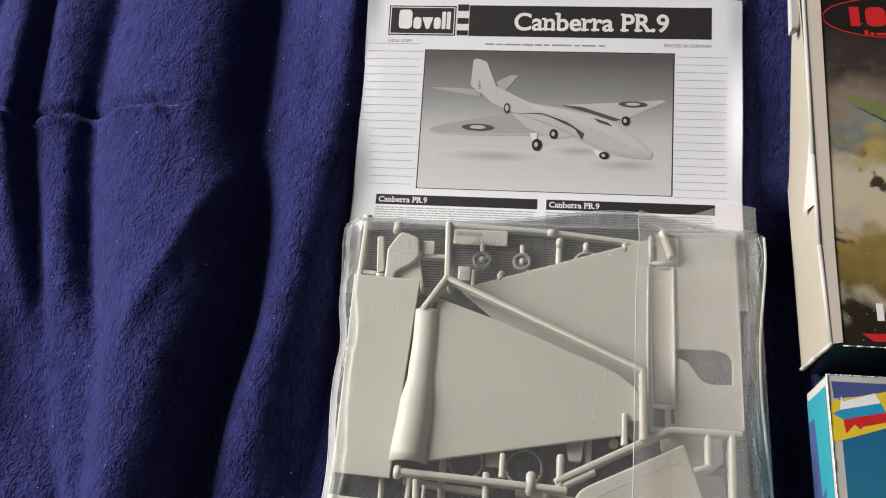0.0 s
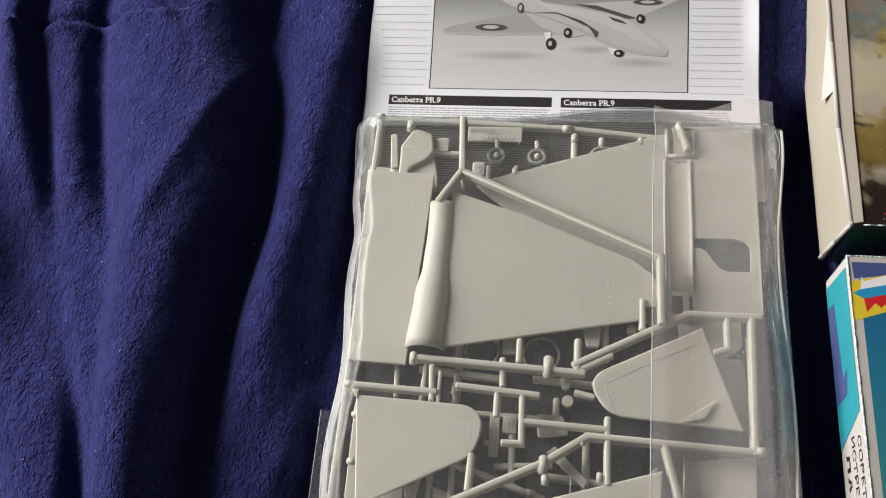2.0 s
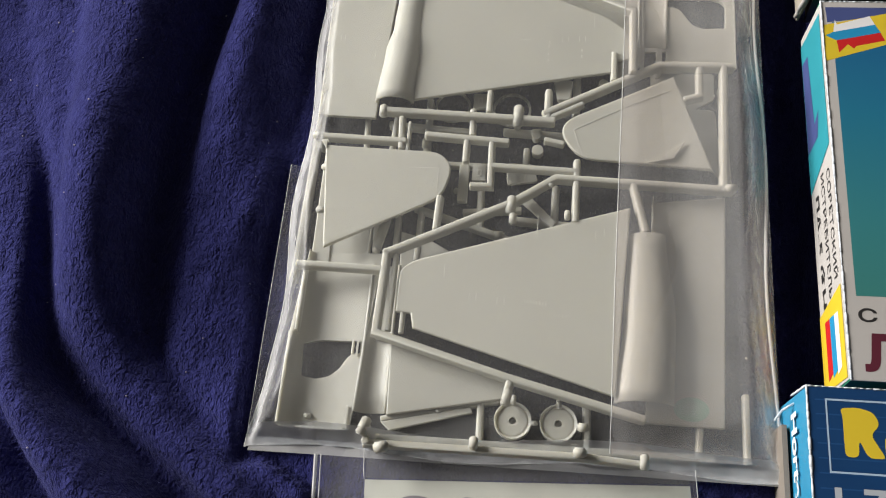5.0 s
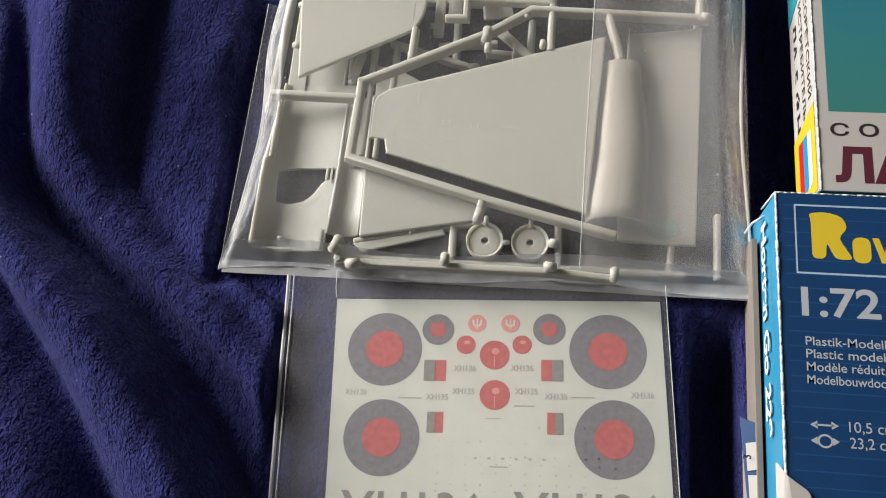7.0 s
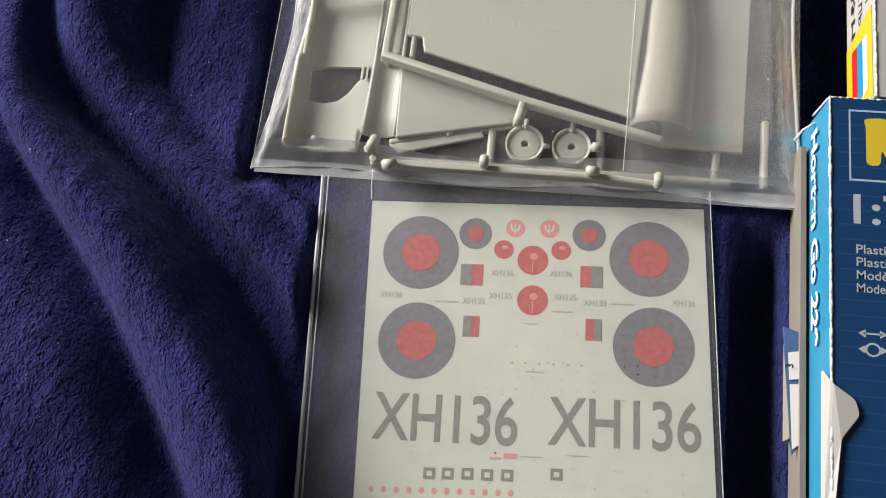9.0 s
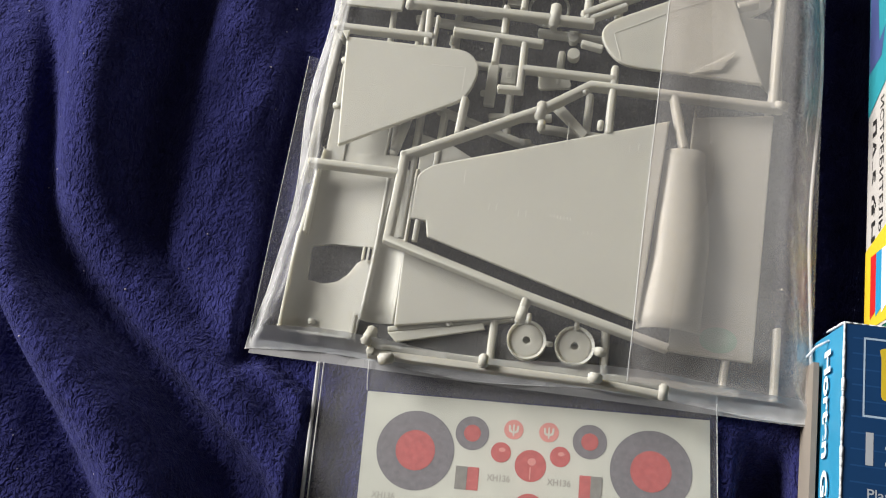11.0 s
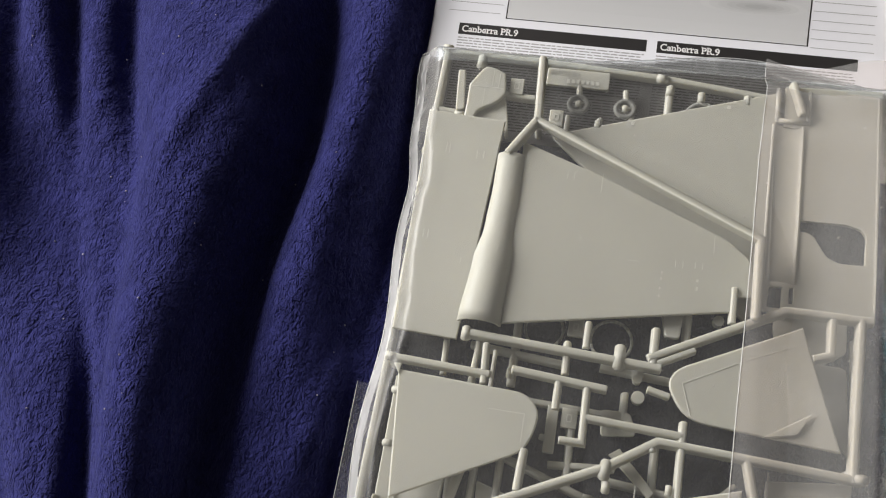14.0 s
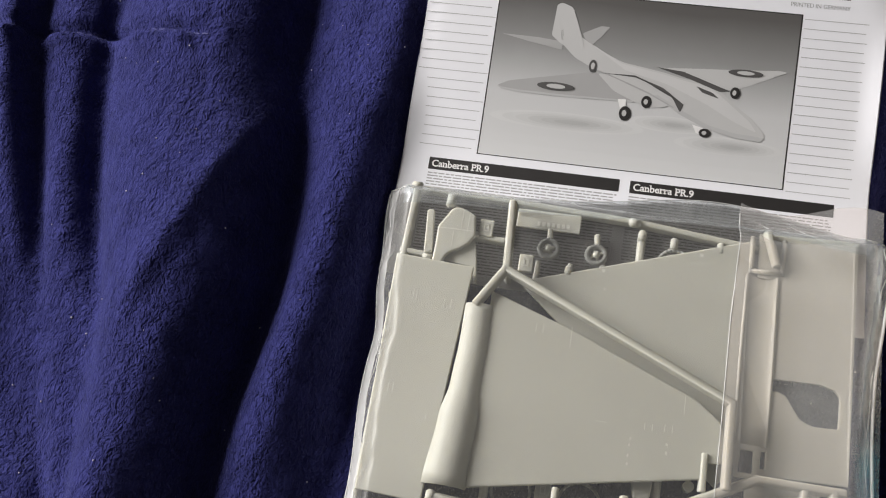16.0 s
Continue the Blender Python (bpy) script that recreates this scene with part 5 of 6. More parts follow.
# ---- the decal sheet in its clear sleeve ----
DZ = 0.0092
decal = thing("decal_sheet", "pale sheet of red and grey roundel decals in a clear sleeve", "decal sheet")
TURN = pose(-0.0683, -0.1427, 0, 0, 0, 2.9)


def print_on(name, polys, lift, material, parent, label=""):
    out = []
    for p in polys:
        out.append([tuple((TURN @ Vector((x / 1000, y / 1000, 0)))[:2]) for x, y in p])
    return flat(name, out, level(DZ), lift, material, parent, label, 1.0)


bm = bmesh.new()
cs = [TURN @ Vector((x, y, 0)) for x, y in ((0, -0.0002), (0.1303, -0.0004), (0.1345, -0.19), (0.0045, -0.19))]
f = bm.faces.new([bm.verts.new((c.x, c.y, DZ - 0.0005)) for c in cs][::-1])
up = bmesh.ops.extrude_face_region(bm, geom=[f])
for v in [g for g in up["geom"] if isinstance(g, bmesh.types.BMVert)]:
    v.co.z = DZ
bmesh.ops.recalc_face_normals(bm, faces=bm.faces)
part("backing", bm, DECAL_BASE, decal)
K1, K2, K3 = 0.00006, 0.00012, 0.00018
for x, y, r, q in ((21.1, -21.2, 15.0, 7.6), (109.4, -21.1, 15.0, 7.5), (21.9, -56.5, 14.9, 7.6), (111.0, -55.3, 15.0, 7.5), (42.3, -12.9, 6.4, 3.2), (86.6, -12.3, 6.4, 3.2)):
    d = print_on("roundel", [oval(x, y, r, r, 48)], K1, DECAL_GREY, decal, "dark grey and red roundel")
    print_on("roundel_centre", [oval(x, y, q, q, 36)], K2, DECAL_RED, d)
for x, y in ((57.9, -10.2), (71.2, -10.1)):
    d = print_on("badge", [oval(x, y, 3.7, 3.7, 30)], K1, DECAL_PALE_RED, decal, "pale red round badge")
    print_on("badge_shape", [rect(x - 0.3, y - 2.4, x + 0.3, y + 1.9), rounded([(x - 2.0, y + 1.6), (x - 1.2, y + 1.6), (x - 1.1, y - 0.1), (x - 0.3, y - 0.6), (x - 0.3, y - 1.5), (x - 1.8, y - 0.8)], 0.3), rounded([(x + 2.0, y + 1.6), (x + 1.8, y - 0.8), (x + 0.3, y - 1.5), (x + 0.3, y - 0.6), (x + 1.1, y - 0.1), (x + 1.2, y + 1.6)], 0.3)], K2, DECAL_BASE, d)
for x, y in ((53.7, -19.1), (75.9, -18.8)):
    d = print_on("badge", [oval(x, y, 3.8, 3.8, 30)], K1, DECAL_RED, decal)
    print_on("badge_shape", [oval(x + 0.4, y + 1.0, 1.3, 0.8, 12)], K2, DECAL_PALE_RED, d)
for x, y in ((65.1, -23.1), (65.5, -39.1)):
    d = print_on("disc", [oval(x, y, 5.9, 5.9, 36)], K1, DECAL_RED, decal)
    print_on("disc_line", [rect(x - 0.25, y - 5.0, x + 0.25, y - 0.5), oval(x + 0.4, y + 1.5, 1.6, 1.4, 12)], K2, DECAL_PALE_RED, d)
for x0, y0, x1, y1, flip in ((37.3, -34.0, 46.1, -25.5, 0), (83.5, -33.3, 91.9, -24.8, 1), (39.4, -54.3, 45.7, -46.2, 0), (85.8, -54.0, 91.8, -45.6, 1)):
    xm = (x0 + x1) / 2
    d = print_on("fin_flash", [rect(x0, y0, x1, y1)], K1, DECAL_RED, decal, "red and grey fin flash")
    print_on("flash_half", [rect(xm, y0, x1, y1) if flip else rect(x0, y0, xm, y1)], K2, DECAL_INK, d)


def decal_words(body, x, y, w, h, material, weight=0.0):
    return words("serial", body, material, decal, TURN @ pose(x / 1000, y / 1000, 0), w / 1000, h / 1000, level(DZ), K1, weight)


for x, y, w in ((7.4, -94.2, 54.2), (72.8, -93.0, 55.0)):
    decal_words("XH136", x, y, w, 18.2, DECAL_INK, 0.012)
for body, x, y in (("XH136", 49.0, -29.8), ("XH136", 71.5, -29.4), ("XH136", 6.2, -40.0), ("XH135", 48.7, -39.0), ("XH135", 73.3, -38.6), ("XH135", 38.5, -41.4), ("XH135", 84.7, -40.5), ("XH136", 117.7, -39.4)):
    decal_words(body, x, y, 8.9, 2.4, DECAL_FAINT, 0.03)
for k, (x, y) in enumerate(((30.1, -105.9), (36.9, -105.6), (44.1, -105.3), (51.3, -105.3), (58.6, -105.1), (76.4, -103.8))):
    d = print_on("square_mark", [rect(x - 2.2, y - 2.1, x + 2.2, y + 2.1)], K1, DECAL_INK, decal)
    print_on("square_middle", [rect(x - 1.0, y - 0.9, x + 1.0, y + 0.9)], K2, DECAL_BASE, d)
rnd = random.Random(8)
print_on("stencil_row", [oval(9 + 4.65 * k, -112.6 + 0.12 * k, 1.0, 1.2, 10) for k in range(12)], K1, DECAL_PALE_RED, decal)["kind"] = "stuff"
print_on("stencil_bars", [rect(52, -99.6, 56, -98.8), rect(57, -99.0, 62, -97.2)], K1, DECAL_PALE_RED, decal)
print_on("stencil_dashes", [rect(27.5, -41.2, 37.0, -40.6), rect(95, -39.8, 104, -39.2), rect(73, -43.6, 81, -43.0), rect(62, -48.6, 68, -48.2), rect(64, -67.0, 71, -66.5), rect(63, -98.2, 71, -97.8), rect(80, -97.0, 88, -96.6)], K1, DECAL_FAINT, decal)
dots = []
for k in range(130):
    x, y = 44 + 5.6 * (k % 13) + rnd.uniform(-0.5, 0.5), (-51.5, -57.5, -63.0, -66.0, -69.5, -73.5, -76.0)[k // 13 % 7] + rnd.uniform(-0.3, 0.3)
    if k > 90:
        x, y = 20 + rnd.random() * 108, rnd.choice((-97.2, -99.0, -101.5, -108, -116, -122))
    r = rnd.uniform(0.16, 0.34)
    dots.append(rect(x - r, y - r, x + r, y + r))
print_on("stencil_dots", dots, K1, DECAL_FAINT, decal)["kind"] = "stuff"
print_on("stencil_marks", [rect(58 + 5.2 * k, -64.0, 59.2 + 5.2 * k, -63.2) for k in range(6)], K1, DECAL_FAINT, decal)
print_on("lower_lettering", [rect(12 + 9 * k, -152, 18 + 9 * k, -140) for k in range(12)], K1, DECAL_FAINT, decal)
sleeve = thing("sleeve", "clear glossy plastic sleeve round the decal sheet", "plastic sleeve")


def sleeve_mesh(z, h):
    n, m = 70, 90
    U, V = np.meshgrid(np.linspace(-0.0205, 0.1325, n), np.linspace(0.030, -0.200, m))
    c, s = math.cos(radians(2.9)), math.sin(radians(2.9))
    U = U + (-V) * 0.02
    X, Y = -0.0683 + c * U - s * V, -0.1427 + s * U + c * V
    Z = z + h * (0.0006 * ripple(X, Y, 80, 41) + 0.0010 * np.exp(-((U - (-V) * 0.02 + 0.008) / 0.008) ** 2) * ripple(X, Y, 160, 42))
    idx = np.arange(n * m).reshape(m, n)
    q = np.stack([idx[:-1, :-1], idx[1:, :-1], idx[1:, 1:], idx[:-1, 1:]], -1).reshape(-1, 4)
    me = bpy.data.meshes.new("sleeve")
    me.from_pydata(np.stack([X, Y, Z], -1).reshape(-1, 3).tolist(), [], q.tolist())
    for p in me.polygons:
        p.use_smooth = True
    me.materials.append(SLEEVE)
    return me, X, Y, Z


o = new("back_film", sleeve_mesh(0.0084, 0.1)[0])
o.visible_shadow = False
o.parent = sleeve
me, X, Y, Z = sleeve_mesh(0.0112, 1.0)
o = new("front_film", me)
o.visible_shadow = False
o.parent = sleeve
for k, r in ((0, 0.0008), (1, 0.0003), (-1, 0.0002)):
    part("sleeve_edge", cord(bmesh.new(), [(X[i, k], Y[i, k], Z[i, k] + 0.0005) for i in range(8, 90, 2)], r, 6), SEAM, sleeve, smooth=True)
head_strip = [TURN @ Vector((x, y, 0)) for x, y in ((0.0, 0.0004), (0.1303, 0.0004), (0.1300, 0.0260), (-0.0005, 0.0260))]
bm = bmesh.new()
bm.faces.new([bm.verts.new((c.x, c.y, 0.0088)) for c in head_strip])
o = part("sleeve_header", bm, GREY_FILM, sleeve, "smoky double film at the sleeve mouth")
o.visible_shadow = False
part("sleeve_crease", cord(bmesh.new(), [tuple((TURN @ Vector((x, y, 0)))[:2]) + (0.0118,) for x, y in ((-0.0005, 0.012), (-0.0003, 0.004), (0.0002, -0.0004))], 0.0002, 6), SEAM, sleeve, smooth=True)


# ---- the boxes ----
def panel_text(name, body, material, parent, x, y, w, h, z, weight=0.01):
    return words(name, body, material, parent, pose(x / 1000, y / 1000, 0), w / 1000, h / 1000, level(z), 0.0, weight)


def side_text(name, body, material, parent, y, z, length, h, x, weight=0.01, lean=0.0):
    """Lettering that runs down a side facing the bag, its letters' feet towards the table."""
    m = Matrix(((lean, 0.0, -1.0, x), (-1.0, 0.0, 0.0, y), (0.0, 1.0, 0.0, z), (0, 0, 0, 1)))
    return words(name, body, material, parent, m, length, h, weight=weight)


def carton(name, label, x0, x1, y0, y1, z0, z1, top, sidem, endm, lean=0.0):
    """A printed card box: each wall its own slab; the wall facing the bag may lean out at its foot."""
    ob = thing(name, label, "box", "kit boxes beside the bag")
    t = 0.0009
    part("top_panel", block(x0, x1, y0, y1, z1 - t, z1, 0.0003), top, ob)
    bm = block(x0, x0 + t, y0 + t, y1 - t, z0, z1 - t)
    for v in bm.verts:
        v.co.x -= lean * (z1 - v.co.z) / (z1 - z0)
    part("side_wall", bm, sidem, ob)
    part("side_wall", block(x1 - t, x1, y0 + t, y1 - t, z0, z1 - t), sidem, ob)
    part("end_wall", block(x0, x1, y0, y0 + t, z0, z1 - t), endm, ob)
    part("end_wall", block(x0, x1, y1 - t, y1, z0, z1 - t), endm, ob)
    part("base", block(x0 + t, x1 - t, y0 + t, y1 - t, z0, z0 + t), CREAM, ob)
    return ob


def wear(parent, a, b, r, seed, n=26):
    """A scuffed, whitened card edge."""
    q = random.Random(seed)
    bm = bmesh.new()
    a, b = Vector(a), Vector(b)
    for k in range(n):
        s, e = k / n, (k + q.uniform(0.9, 1.5)) / n
        tube(bm, [tuple(a.lerp(b, s)), tuple(a.lerp(b, min(1, e)))], r * q.uniform(0.45, 0.9), 6)
    return part("worn_edge", bm, WORN, parent, "whitened worn card edge", smooth=True)


def smoky(m, color, scale, lo, hi, y0, y1, seed):
    """Adds torn clouds of another paint to a printed picture, between two places along y."""
    nt = m.node_tree
    b = nt.nodes["Principled BSDF"]
    before = b.inputs["Base Color"].links[0].from_socket
    tc, sp, mp = nt.nodes.new("ShaderNodeTexCoord"), nt.nodes.new("ShaderNodeSeparateXYZ"), nt.nodes.new("ShaderNodeMapping")
    nz, cut, mix, mul = nt.nodes.new("ShaderNodeTexNoise"), nt.nodes.new("ShaderNodeMapRange"), nt.nodes.new("ShaderNodeMix"), nt.nodes.new("ShaderNodeMath")
    band, fade = nt.nodes.new("ShaderNodeMapRange"), nt.nodes.new("ShaderNodeMapRange")
    mp.inputs["Location"].default_value = (seed, seed * 0.7, 0)
    nt.links.new(tc.outputs["Object"], mp.inputs["Vector"])
    nt.links.new(mp.outputs["Vector"], nz.inputs["Vector"])
    nz.inputs["Scale"].default_value, nz.inputs["Detail"].default_value, nz.inputs["Distortion"].default_value = scale, 8.0, 0.6
    nt.links.new(nz.outputs["Fac"], cut.inputs["Value"])
    cut.inputs["From Min"].default_value, cut.inputs["From Max"].default_value = lo, hi
    nt.links.new(tc.outputs["Object"], sp.inputs[0])
    for node, a, c in ((band, y0 - 0.008, y0 + 0.008), (fade, y1 + 0.008, y1 - 0.008)):
        nt.links.new(sp.outputs["Y"], node.inputs["Value"])
        node.inputs["From Min"].default_value, node.inputs["From Max"].default_value = a, c
    mul.operation = "MULTIPLY"
    nt.links.new(band.outputs["Result"], mul.inputs[0])
    nt.links.new(fade.outputs["Result"], mul.inputs[1])
    both = nt.nodes.new("ShaderNodeMath")
    both.operation = "MULTIPLY"
    nt.links.new(mul.outputs[0], both.inputs[0])
    nt.links.new(cut.outputs["Result"], both.inputs[1])
    mix.data_type = "RGBA"
    nt.links.new(both.outputs[0], mix.inputs[0])
    nt.links.new(before, mix.inputs[6])
    mix.inputs[7].default_value = (*color, 1)
    nt.links.new(mix.outputs[2], b.inputs["Base Color"])


# the box with the landscape picture
A = 0.0445
paint = ramp_mat("landscape_print", [(0.0, (0.012, 0.008, 0.006)), (0.20, (0.018, 0.012, 0.008)), (0.26, (0.13, 0.09, 0.025)), (0.36, (0.24, 0.17, 0.05)), (0.44, (0.50, 0.42, 0.28)), (0.55, (0.50, 0.44, 0.34)),
                                     (0.62, (0.36, 0.28, 0.08)), (0.67, (0.18, 0.22, 0.20)), (0.72, (0.22, 0.17, 0.13)), (0.84, (0.04, 0.03, 0.026)), (1.0, (0.008, 0.006, 0.006))], "Y", 0.085, 0.31, 0.4, 0.24, 60, 0.25)
smoky(paint, (0.42, 0.37, 0.29), 34.0, 0.53, 0.62, 0.105, 0.205, 3.0)
smoky(paint, (0.045, 0.034, 0.020), 52.0, 0.57, 0.63, 0.115, 0.195, 8.0)
smoky(paint, (0.07, 0.10, 0.115), 26.0, 0.42, 0.60, 0.192, 0.204, 5.0)
box_a = carton("kit_box", "worn dark model kit box with a cream side and landscape picture", 0.1195, 0.40, 0.0895, 0.37, 0.004, A, paint, CREAM, BLACK_CARD, 0.0035)
bm = prism([(119.5, 90), (124.3, 91), (124.8, 140), (130.2, 290), (133, 370), (125.5, 370), (122.5, 290), (118.6, 180)], A + 0.0006, 0.0006, bevel=0.0002)
part("card_border", bm, mat("pale_bare_card", (0.58, 0.51, 0.44), 0.8, 0.08, 40, 0.2, 500), box_a, "bare pale card along the lid's edge")
part("lid_ridge", tube(bmesh.new(), [(0.1225, 0.37, A), (0.1215, 0.29, A), (0.1188, 0.19, A), (0.1178, 0.14, A), (0.1192, 0.0905, A - 0.0004)], 0.0012, 8), WHITE_CARD, box_a, smooth=True)
part("curled_end", tube(bmesh.new(), [(0.1195, 0.0905, A - 0.001), (0.1165, 0.0893, A * 0.62), (0.1148, 0.0890, A * 0.3), (0.1150, 0.0900, 0.008)], 0.0011, 8), WHITE_CARD, box_a, "curled torn card edge", smooth=True)
part("loose_slip", prism([(115.8, 165), (119.2, 205), (119.6, 165)], 0.030, 0.0005, bevel=0.0, tilt=lambda x, y: 3.2 * (x - 0.1158)), WHITE_CARD, box_a, "torn white paper slip")
part("torn_tab", prism(rounded([(113.5, 268), (119, 272), (121.5, 300), (115, 300)], 2.0), A - 0.002, 0.004, bevel=0.001), WHITE_CARD, box_a, "torn white card tab")
flat("aircraft_wing", [rounded([(134.2, 227), (137.5, 228.5), (158, 219.5), (200, 196), (195, 186), (166, 206), (145, 219)], 2)], level(A), 0.00010, LEAF_GREEN, box_a, "green painted aircraft wing")
flat("wing_line", [[(136.5, 223.5), (164, 206.8), (196, 186), (195.3, 185.2), (163, 206)]], level(A), 0.00011, BLACK_CARD, box_a)
flat("logo_ring", [oval(166, 277, 36, 13.5, 40)], level(A), 0.00005, RED_INK, box_a, "red oval logo outline")
flat("logo_field", [oval(166, 277, 35.3, 12.8, 40)], level(A), 0.00007, BLACK_CARD, box_a)
for block_ in (rounded(rect(144.5, 271, 149.5, 284), 0.6), rounded(rect(152.5, 271, 163, 284), 4), rounded(rect(166, 271, 180, 284), 2)):
    flat("logo_block", [block_], level(A), 0.00009, RED_INK, box_a, "red block letter shape")
flat("script_bars", [rect(151, 265.4, 153, 268.4), rect(154, 265.2, 156, 267), rect(157, 265.2, 162, 266.8)], level(A), 0.00009, RED_INK, box_a)
panel_text("scale_mark", "1", WHITE_INK, box_a, 140.5, 103, 3.2, 8.5, A + 0.00008, 0.03)
flat("end_print", [[(133, 96), (175, 97.5), (175, 93.6), (138, 92.4)]], level(A), 0.00007, RED_INK, box_a)
wear(box_a, (0.1245, 0.0897, A), (0.20, 0.0897, A), 0.0004, 2)
rr = random.Random(3)
flat("dust_specks", [oval(127 + 40 * rr.random(), 92 + 200 * rr.random(), 0.10 + 0.16 * rr.random(), None, 6) for k in range(70)], level(A), 0.00013, WORN, box_a)["kind"] = "stuff"

# the box with the teal picture and Cyrillic lettering
B = 0.0335
teal = ramp_mat("teal_print", [(0.0, (0.045, 0.20, 0.17)), (0.35, (0.035, 0.20, 0.22)), (0.75, (0.015, 0.16, 0.26)), (1.0, (0.012, 0.12, 0.25))], "Y", -0.065, 0.06, 0.4, 0.12, 22, 0.25)
box_b = carton("kit_box", "white and teal model kit box with yellow ribbon and Cyrillic lettering", 0.1188, 0.40, -0.0965, 0.0795, 0.004, B, WHITE_CARD, WHITE_CARD, GREEN_INK, 0.0012)
flat("picture", [[(123.2, 68), (400, 77), (400, -62), (123.4, -62)]], level(B), 0.00004, teal, box_b, "teal painted sky")
flat("blue_band", [[(120.8, 76.2), (400, 76.2), (400, 73), (148, 72), (121.2, 68)]], level(B), 0.00005, VIOLET_INK, box_b)
flat("ribbon_ground", [[(119.4, 66.5), (150, 73.8), (400, 100 - 24), (400, 60), (150, 58), (119.2, 47.5)]], level(B), 0.00007, YELLOW_INK, box_b, "yellow banner")
flat("star_ribbon", [[(124.5, 69.5), (125.2, 66.8), (139.5, 71.5), (141.5, 67.0), (123.4, 62.8)]], level(B), 0.00009, WHITE_INK, box_b)
flat("star_ribbon", [[(120.0, 61.0), (123.4, 62.8), (141.5, 67.0), (143.5, 62.8), (124.5, 58.4)]], level(B), 0.00009, BLUE_RIBBON, box_b)
flat("star_ribbon", [[(124.5, 58.4), (143.5, 62.8), (145.0, 58.6), (132.8, 55.6), (131.6, 54.2), (129.2, 56.4), (125.2, 52.0)]], level(B), 0.00009, RED_INK, box_b)
flat("banner_lines", [rect(147.5, 67.5, 170, 68.1), rect(147.5, 65.5, 168, 66.1), rect(147.5, 63.5, 166, 64.1)], level(B), 0.00009, INK, box_b)
panel_text("title", "С О В Е Т С К И Й", INK, box_b, 123.6, -72.6, 90, 5.4, B + 0.00007, 0.02)
panel_text("type_name", "ЛА-5 ФН", MAROON, box_b, 124.6, -92.0, 82, 14.0, B + 0.00007, 0.04)
sx = 0.1188 - 0.0004


def side_panel(name, parent, material, x, lean, ys_zs, label=""):
    bm = bmesh.new()
    bm.faces.new([bm.verts.new((x - lean * (1 - z) - 0.00025, y, 0.004 + z * (B - 0.005))) for y, z in ys_zs])
    return part(name, bm, material, parent, label)


side_panel("side_picture", box_b, CYAN_INK, 0.1188, 0.0012, [(0.0745, 0.95), (0.0745, 0.0), (-0.004, 0.0), (0.008, 0.95)], "cyan side picture")
side_panel("side_shade", box_b, VIOLET_INK, 0.1187, 0.0012, [(0.064, 0.30), (0.064, 0.02), (0.016, 0.02), (0.018, 0.5), (0.030, 0.62), (0.026, 0.40)])
side_panel("side_banner", box_b, YELLOW_INK, 0.1188, 0.0012, [(-0.056, 0.95), (-0.062, 0.0), (-0.0945, 0.0), (-0.0945, 0.95)], "yellow side banner")
for z0, z1, m_ in ((0.62, 0.78, WHITE_INK), (0.42, 0.62, BLUE_RIBBON), (0.22, 0.42, RED_INK)):
    side_panel("side_ribbon", box_b, m_, 0.1187, 0.0012, [(-0.066, z1), (-0.066, z0), (-0.091, z0), (-0.089, z1)])
side_text("side_title", "СОВЕТСКИЙ", INK, box_b, -0.002, 0.0245, 0.050, 0.0042, sx, 0.01)
side_text("side_title", "ИСТРЕБИТЕЛЬ", INK, box_b, -0.001, 0.0170, 0.057, 0.0042, sx - 0.0003, 0.01)
side_text("side_type", "ЛА-5 ФН", INK, box_b, -0.006, 0.0070, 0.054, 0.0062, sx - 0.0006, 0.03)
wear(box_b, (0.1190, 0.0793, B), (0.1190, -0.096, B), 0.0006, 5, 40)
wear(box_b, (0.1190, 0.0793, B), (0.17, 0.0793, B), 0.0004, 6)

# the blue box
C = 0.0412
box_c = carton("kit_box", "deep blue model kit box with pale lettering and worn cyan side", 0.1000, 0.40, -0.36, -0.1015, 0.004, C, BLUE_CARD, SKY_INK, BLUE_CARD, 0.002)
for k in range(40):
    flat("fine_line", [rect(103, -107 - 5.4 * k, 400, -106.5 - 5.4 * k)], level(C), 0.00004, BLUE_LINE, box_c)
frame_c = flat("logo_border", [rect(106.6, -106.9, 190, -106.2), rect(106.6, -133.6, 190, -132.9), rect(106.6, -132.9, 107.2, -106.9)], level(C), 0.00007, mat("pale_blue_print", (0.40, 0.52, 0.66), 0.45, 0.1, 90), box_c, "pale frame line")
flat("wordmark_shape", [rounded([(111.6, -109.6), (118, -109.0), (123.5, -110.6), (125.4, -115), (121.9, -119.0), (126.8, -127.5), (120.5, -127.5), (117.6, -121), (117.2, -127.5), (112.4, -127.5), (112.4, -112.5)], 2.0),
                        rounded(rect(126.6, -128.5, 133, -118.5), 3), [(133.6, -118.5), (136, -118.5), (137.6, -124), (139.4, -118.5), (142, -118.5), (138.8, -128.2), (136.4, -128.2)], rounded(rect(142.6, -128.5, 149, -118.5), 3),
                        rect(150, -128.5, 153, -111), rect(154, -128.5, 157, -111)], level(C), 0.00007, YELLOW_INK, box_c, "yellow wordmark shape")
SILVER = mat("pale_silver_print", (0.43, 0.46, 0.50), 0.5, 0.08, 120)
panel_text("scale_mark", "1:72", SILVER, box_c, 107.8, -149.2, 27.0, 11.0, C + 0.00008, 0.02)
for k, body in enumerate(("Plastik-Modellbausatz", "Plastic modelkit", "Modèle réduit", "Modelbouwdoos")):
    panel_text("language_line", body, SILVER, box_c, 108.6, -160.2 - 4.6 * k, (42, 32, 26, 28)[k], 3.3, C + 0.00008, 0.008)
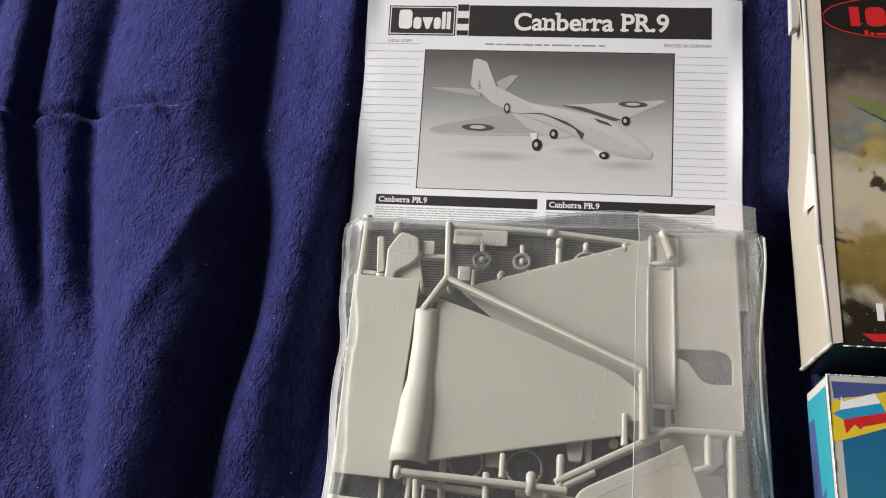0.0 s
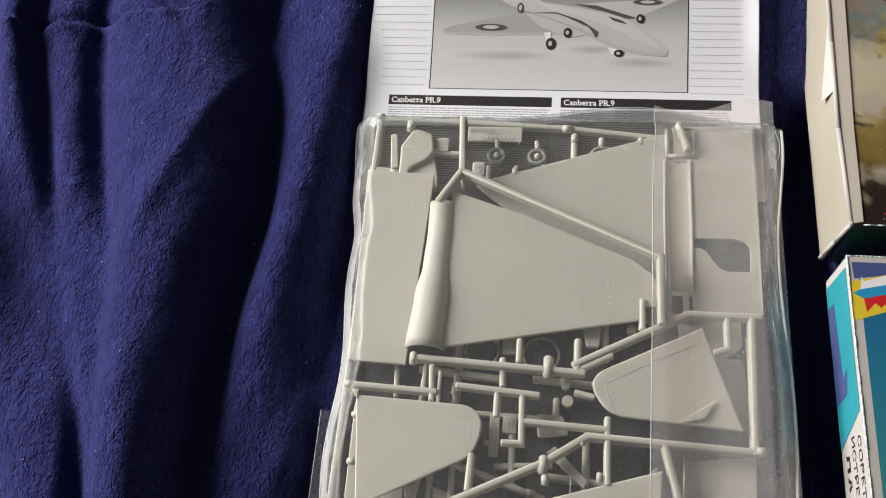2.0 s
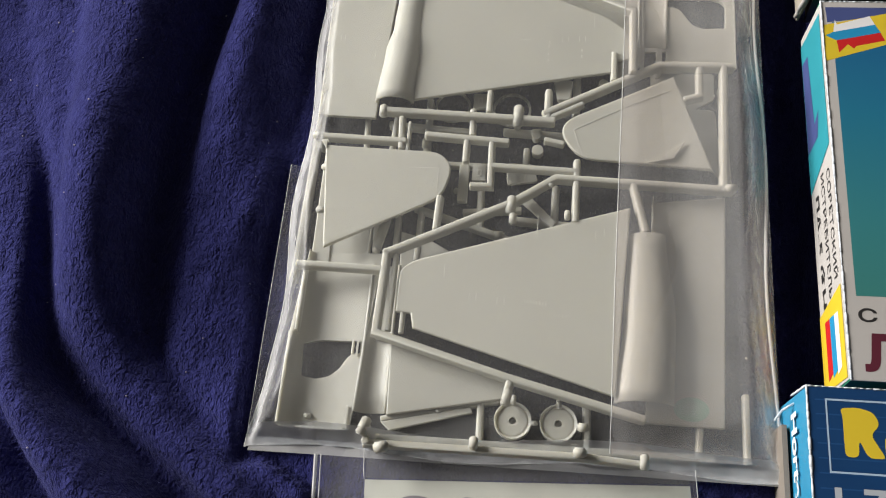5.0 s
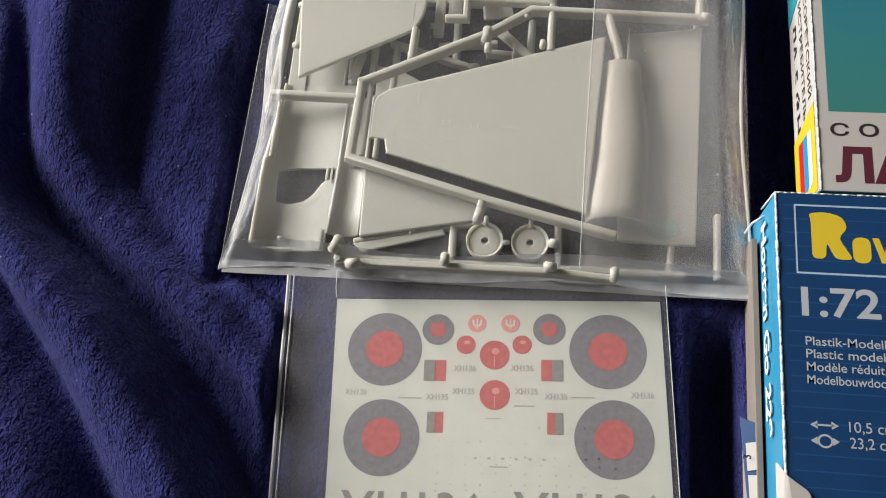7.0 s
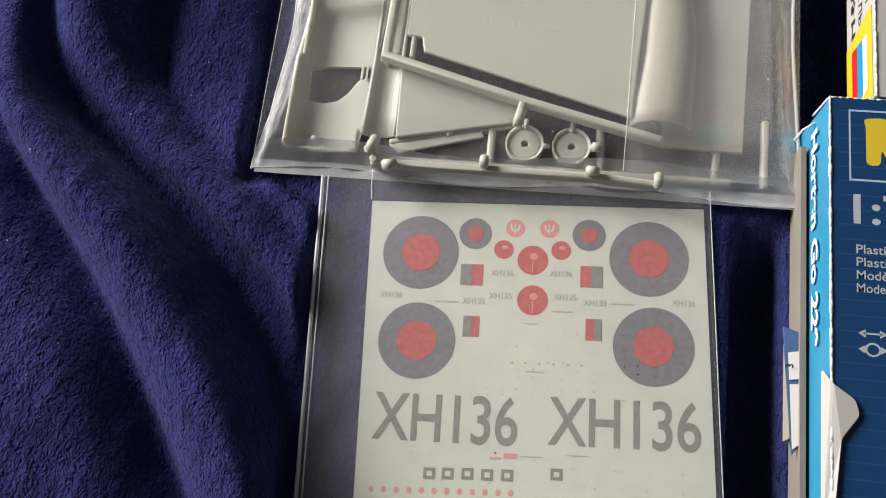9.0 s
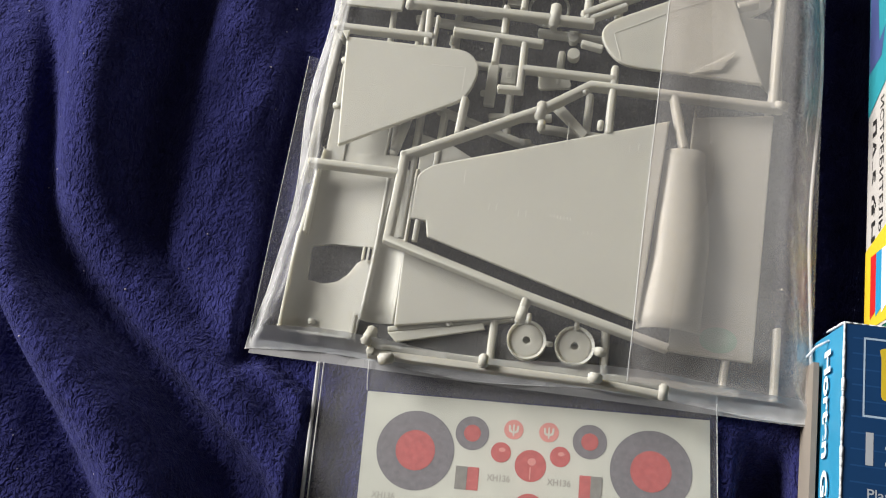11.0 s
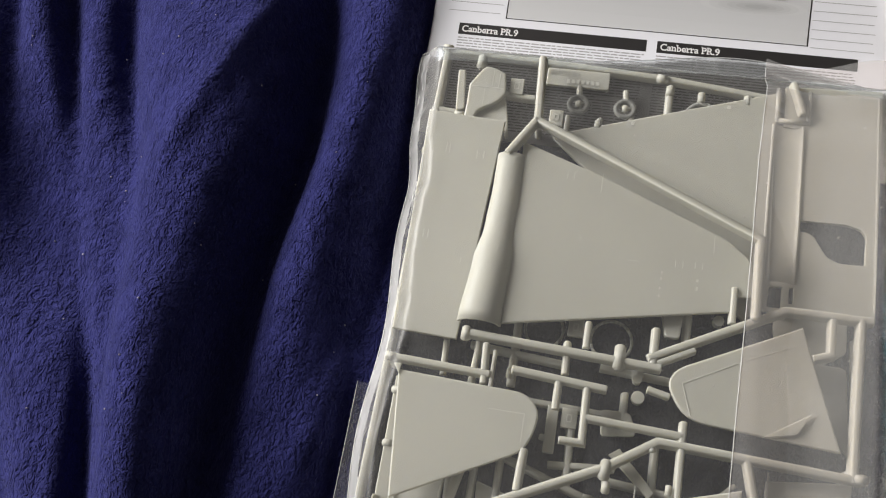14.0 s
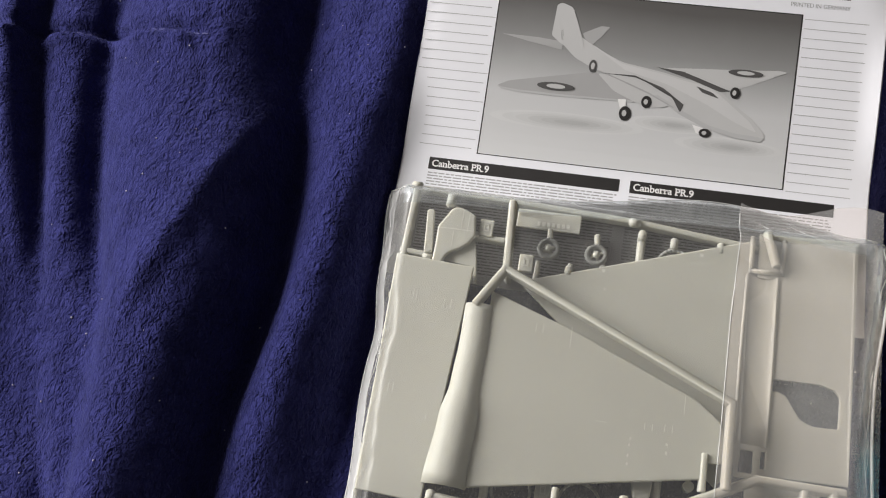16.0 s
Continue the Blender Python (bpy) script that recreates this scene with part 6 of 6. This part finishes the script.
for k, body in enumerate(("10,5 cm", "23,2 cm")):
    panel_text("size_line", body, SILVER, box_c, 121.5, -190.0 - 5.4 * k, 15, 3.8, C + 0.00008, 0.0)
flat("length_arrow", [rect(110.5, -188.5, 116.5, -187.9), [(108.8, -188.2), (111.2, -186.8), (111.2, -189.6)], [(118.2, -188.2), (115.8, -189.6), (115.8, -186.8)]], level(C), 0.00007, SILVER, box_c)
flat("span_arrow", [[(108.8, -193.6), (111.0, -192.2), (111.0, -195.0)], [(118.2, -193.6), (116.0, -195.0), (116.0, -192.2)], oval(113.5, -193.6, 2.6, 2.4, 20)], level(C), 0.00007, SILVER, box_c)
flat("span_ring", [oval(113.5, -193.6, 1.9, 1.7, 20)], level(C), 0.00009, BLUE_CARD, box_c)
sx = 0.1000 - 0.0003
B = C


side_panel("side_logo", box_c, YELLOW_INK, 0.0998, 0.002, [(-0.112, 0.34), (-0.112, 0.1), (-0.140, 0.1), (-0.140, 0.34)], "yellow side wordmark shape")
side_panel("side_flag", box_c, WHITE_INK, 0.0998, 0.002, [(-0.146, 0.36), (-0.146, 0.08), (-0.160, 0.08), (-0.160, 0.36)])
for z0, z1 in ((0.10, 0.17), (0.24, 0.31)):
    side_panel("side_stripe", box_c, RED_INK, 0.0996, 0.002, [(-0.146, z1), (-0.146, z0), (-0.160, z0), (-0.160, z1)])
side_text("side_title", "Horten Go 229", WHITE_INK, box_c, -0.109, 0.0235, 0.082, 0.0080, sx - 0.0013, 0.03)
side_text("side_scale", "1:72", WHITE_INK, box_c, -0.160, 0.0130, 0.016, 0.0045, sx - 0.0014, 0.02)
wear(box_c, (0.1002, -0.1017, C), (0.1002, -0.30, C), 0.0008, 7, 60)
wear(box_c, (0.1002, -0.1017, C), (0.17, -0.1017, C), 0.0004, 8)
wear(box_c, (0.1002, -0.1017, C), (0.0985, -0.1017, C * 0.62), 0.0007, 9, 8)
part("torn_corner", tube(bmesh.new(), [(0.0990, -0.1050, 0.026), (0.0950, -0.1075, 0.0245), (0.0925, -0.1110, 0.023)], 0.0005, 6), WORN, box_c, "loose torn card thread", smooth=True)
part("grey_inner_card", block(0.0955, 0.0975, -0.30, -0.112, 0.004, 0.020), mat("grey_board", (0.22, 0.19, 0.16), 0.85, 0.15, 60, 0.3, 500), box_c, "grey inner card showing below the lid")
part("torn_paper", prism(rounded([(97.4, -201), (100.2, -206), (107.5, -211), (108.8, -216), (103, -224), (100.5, -250), (97.2, -250)], 1.5), C + 0.0012, 0.0006, bevel=0.0002,
                         tilt=lambda x, y: -0.9 * max(0.0, 0.1002 - x)), WHITE_CARD, box_c, "torn white card where the print has come away")
tabc = thing("card_tab", "small blue and white card tab with a figure three", "card tab")
part("tab_card", prism([(90.5, -181.5), (95.5, -184), (97.0, -193), (96.2, -224), (93.5, -228)], 0.0150, 0.0006, bevel=0.0002, tilt=lambda x, y: 0.5 * (x - 0.09)), BLUE_CARD, tabc)
part("tab_label", prism([(92.2, -191.5), (96.6, -191.0), (96.9, -201), (92.6, -201.5)], 0.0156, 0.0004, bevel=0.0, tilt=lambda x, y: 0.5 * (x - 0.09)), WHITE_CARD, tabc, "white label")
words("figure", "3", INK, tabc, pose(0.0935, -0.1975, 0.0183, 0, -26, 90), None, 0.0028, weight=0.02)
part("tab_foot", prism([(92.8, -203), (96.0, -203), (96.0, -224), (93.6, -226)], 0.0154, 0.0004, bevel=0.0, tilt=lambda x, y: 0.5 * (x - 0.09)), WHITE_CARD, tabc)
part("tab_stand", block(0.0930, 0.0955, -0.222, -0.186, 0.006, 0.0150), CREAM, tabc)
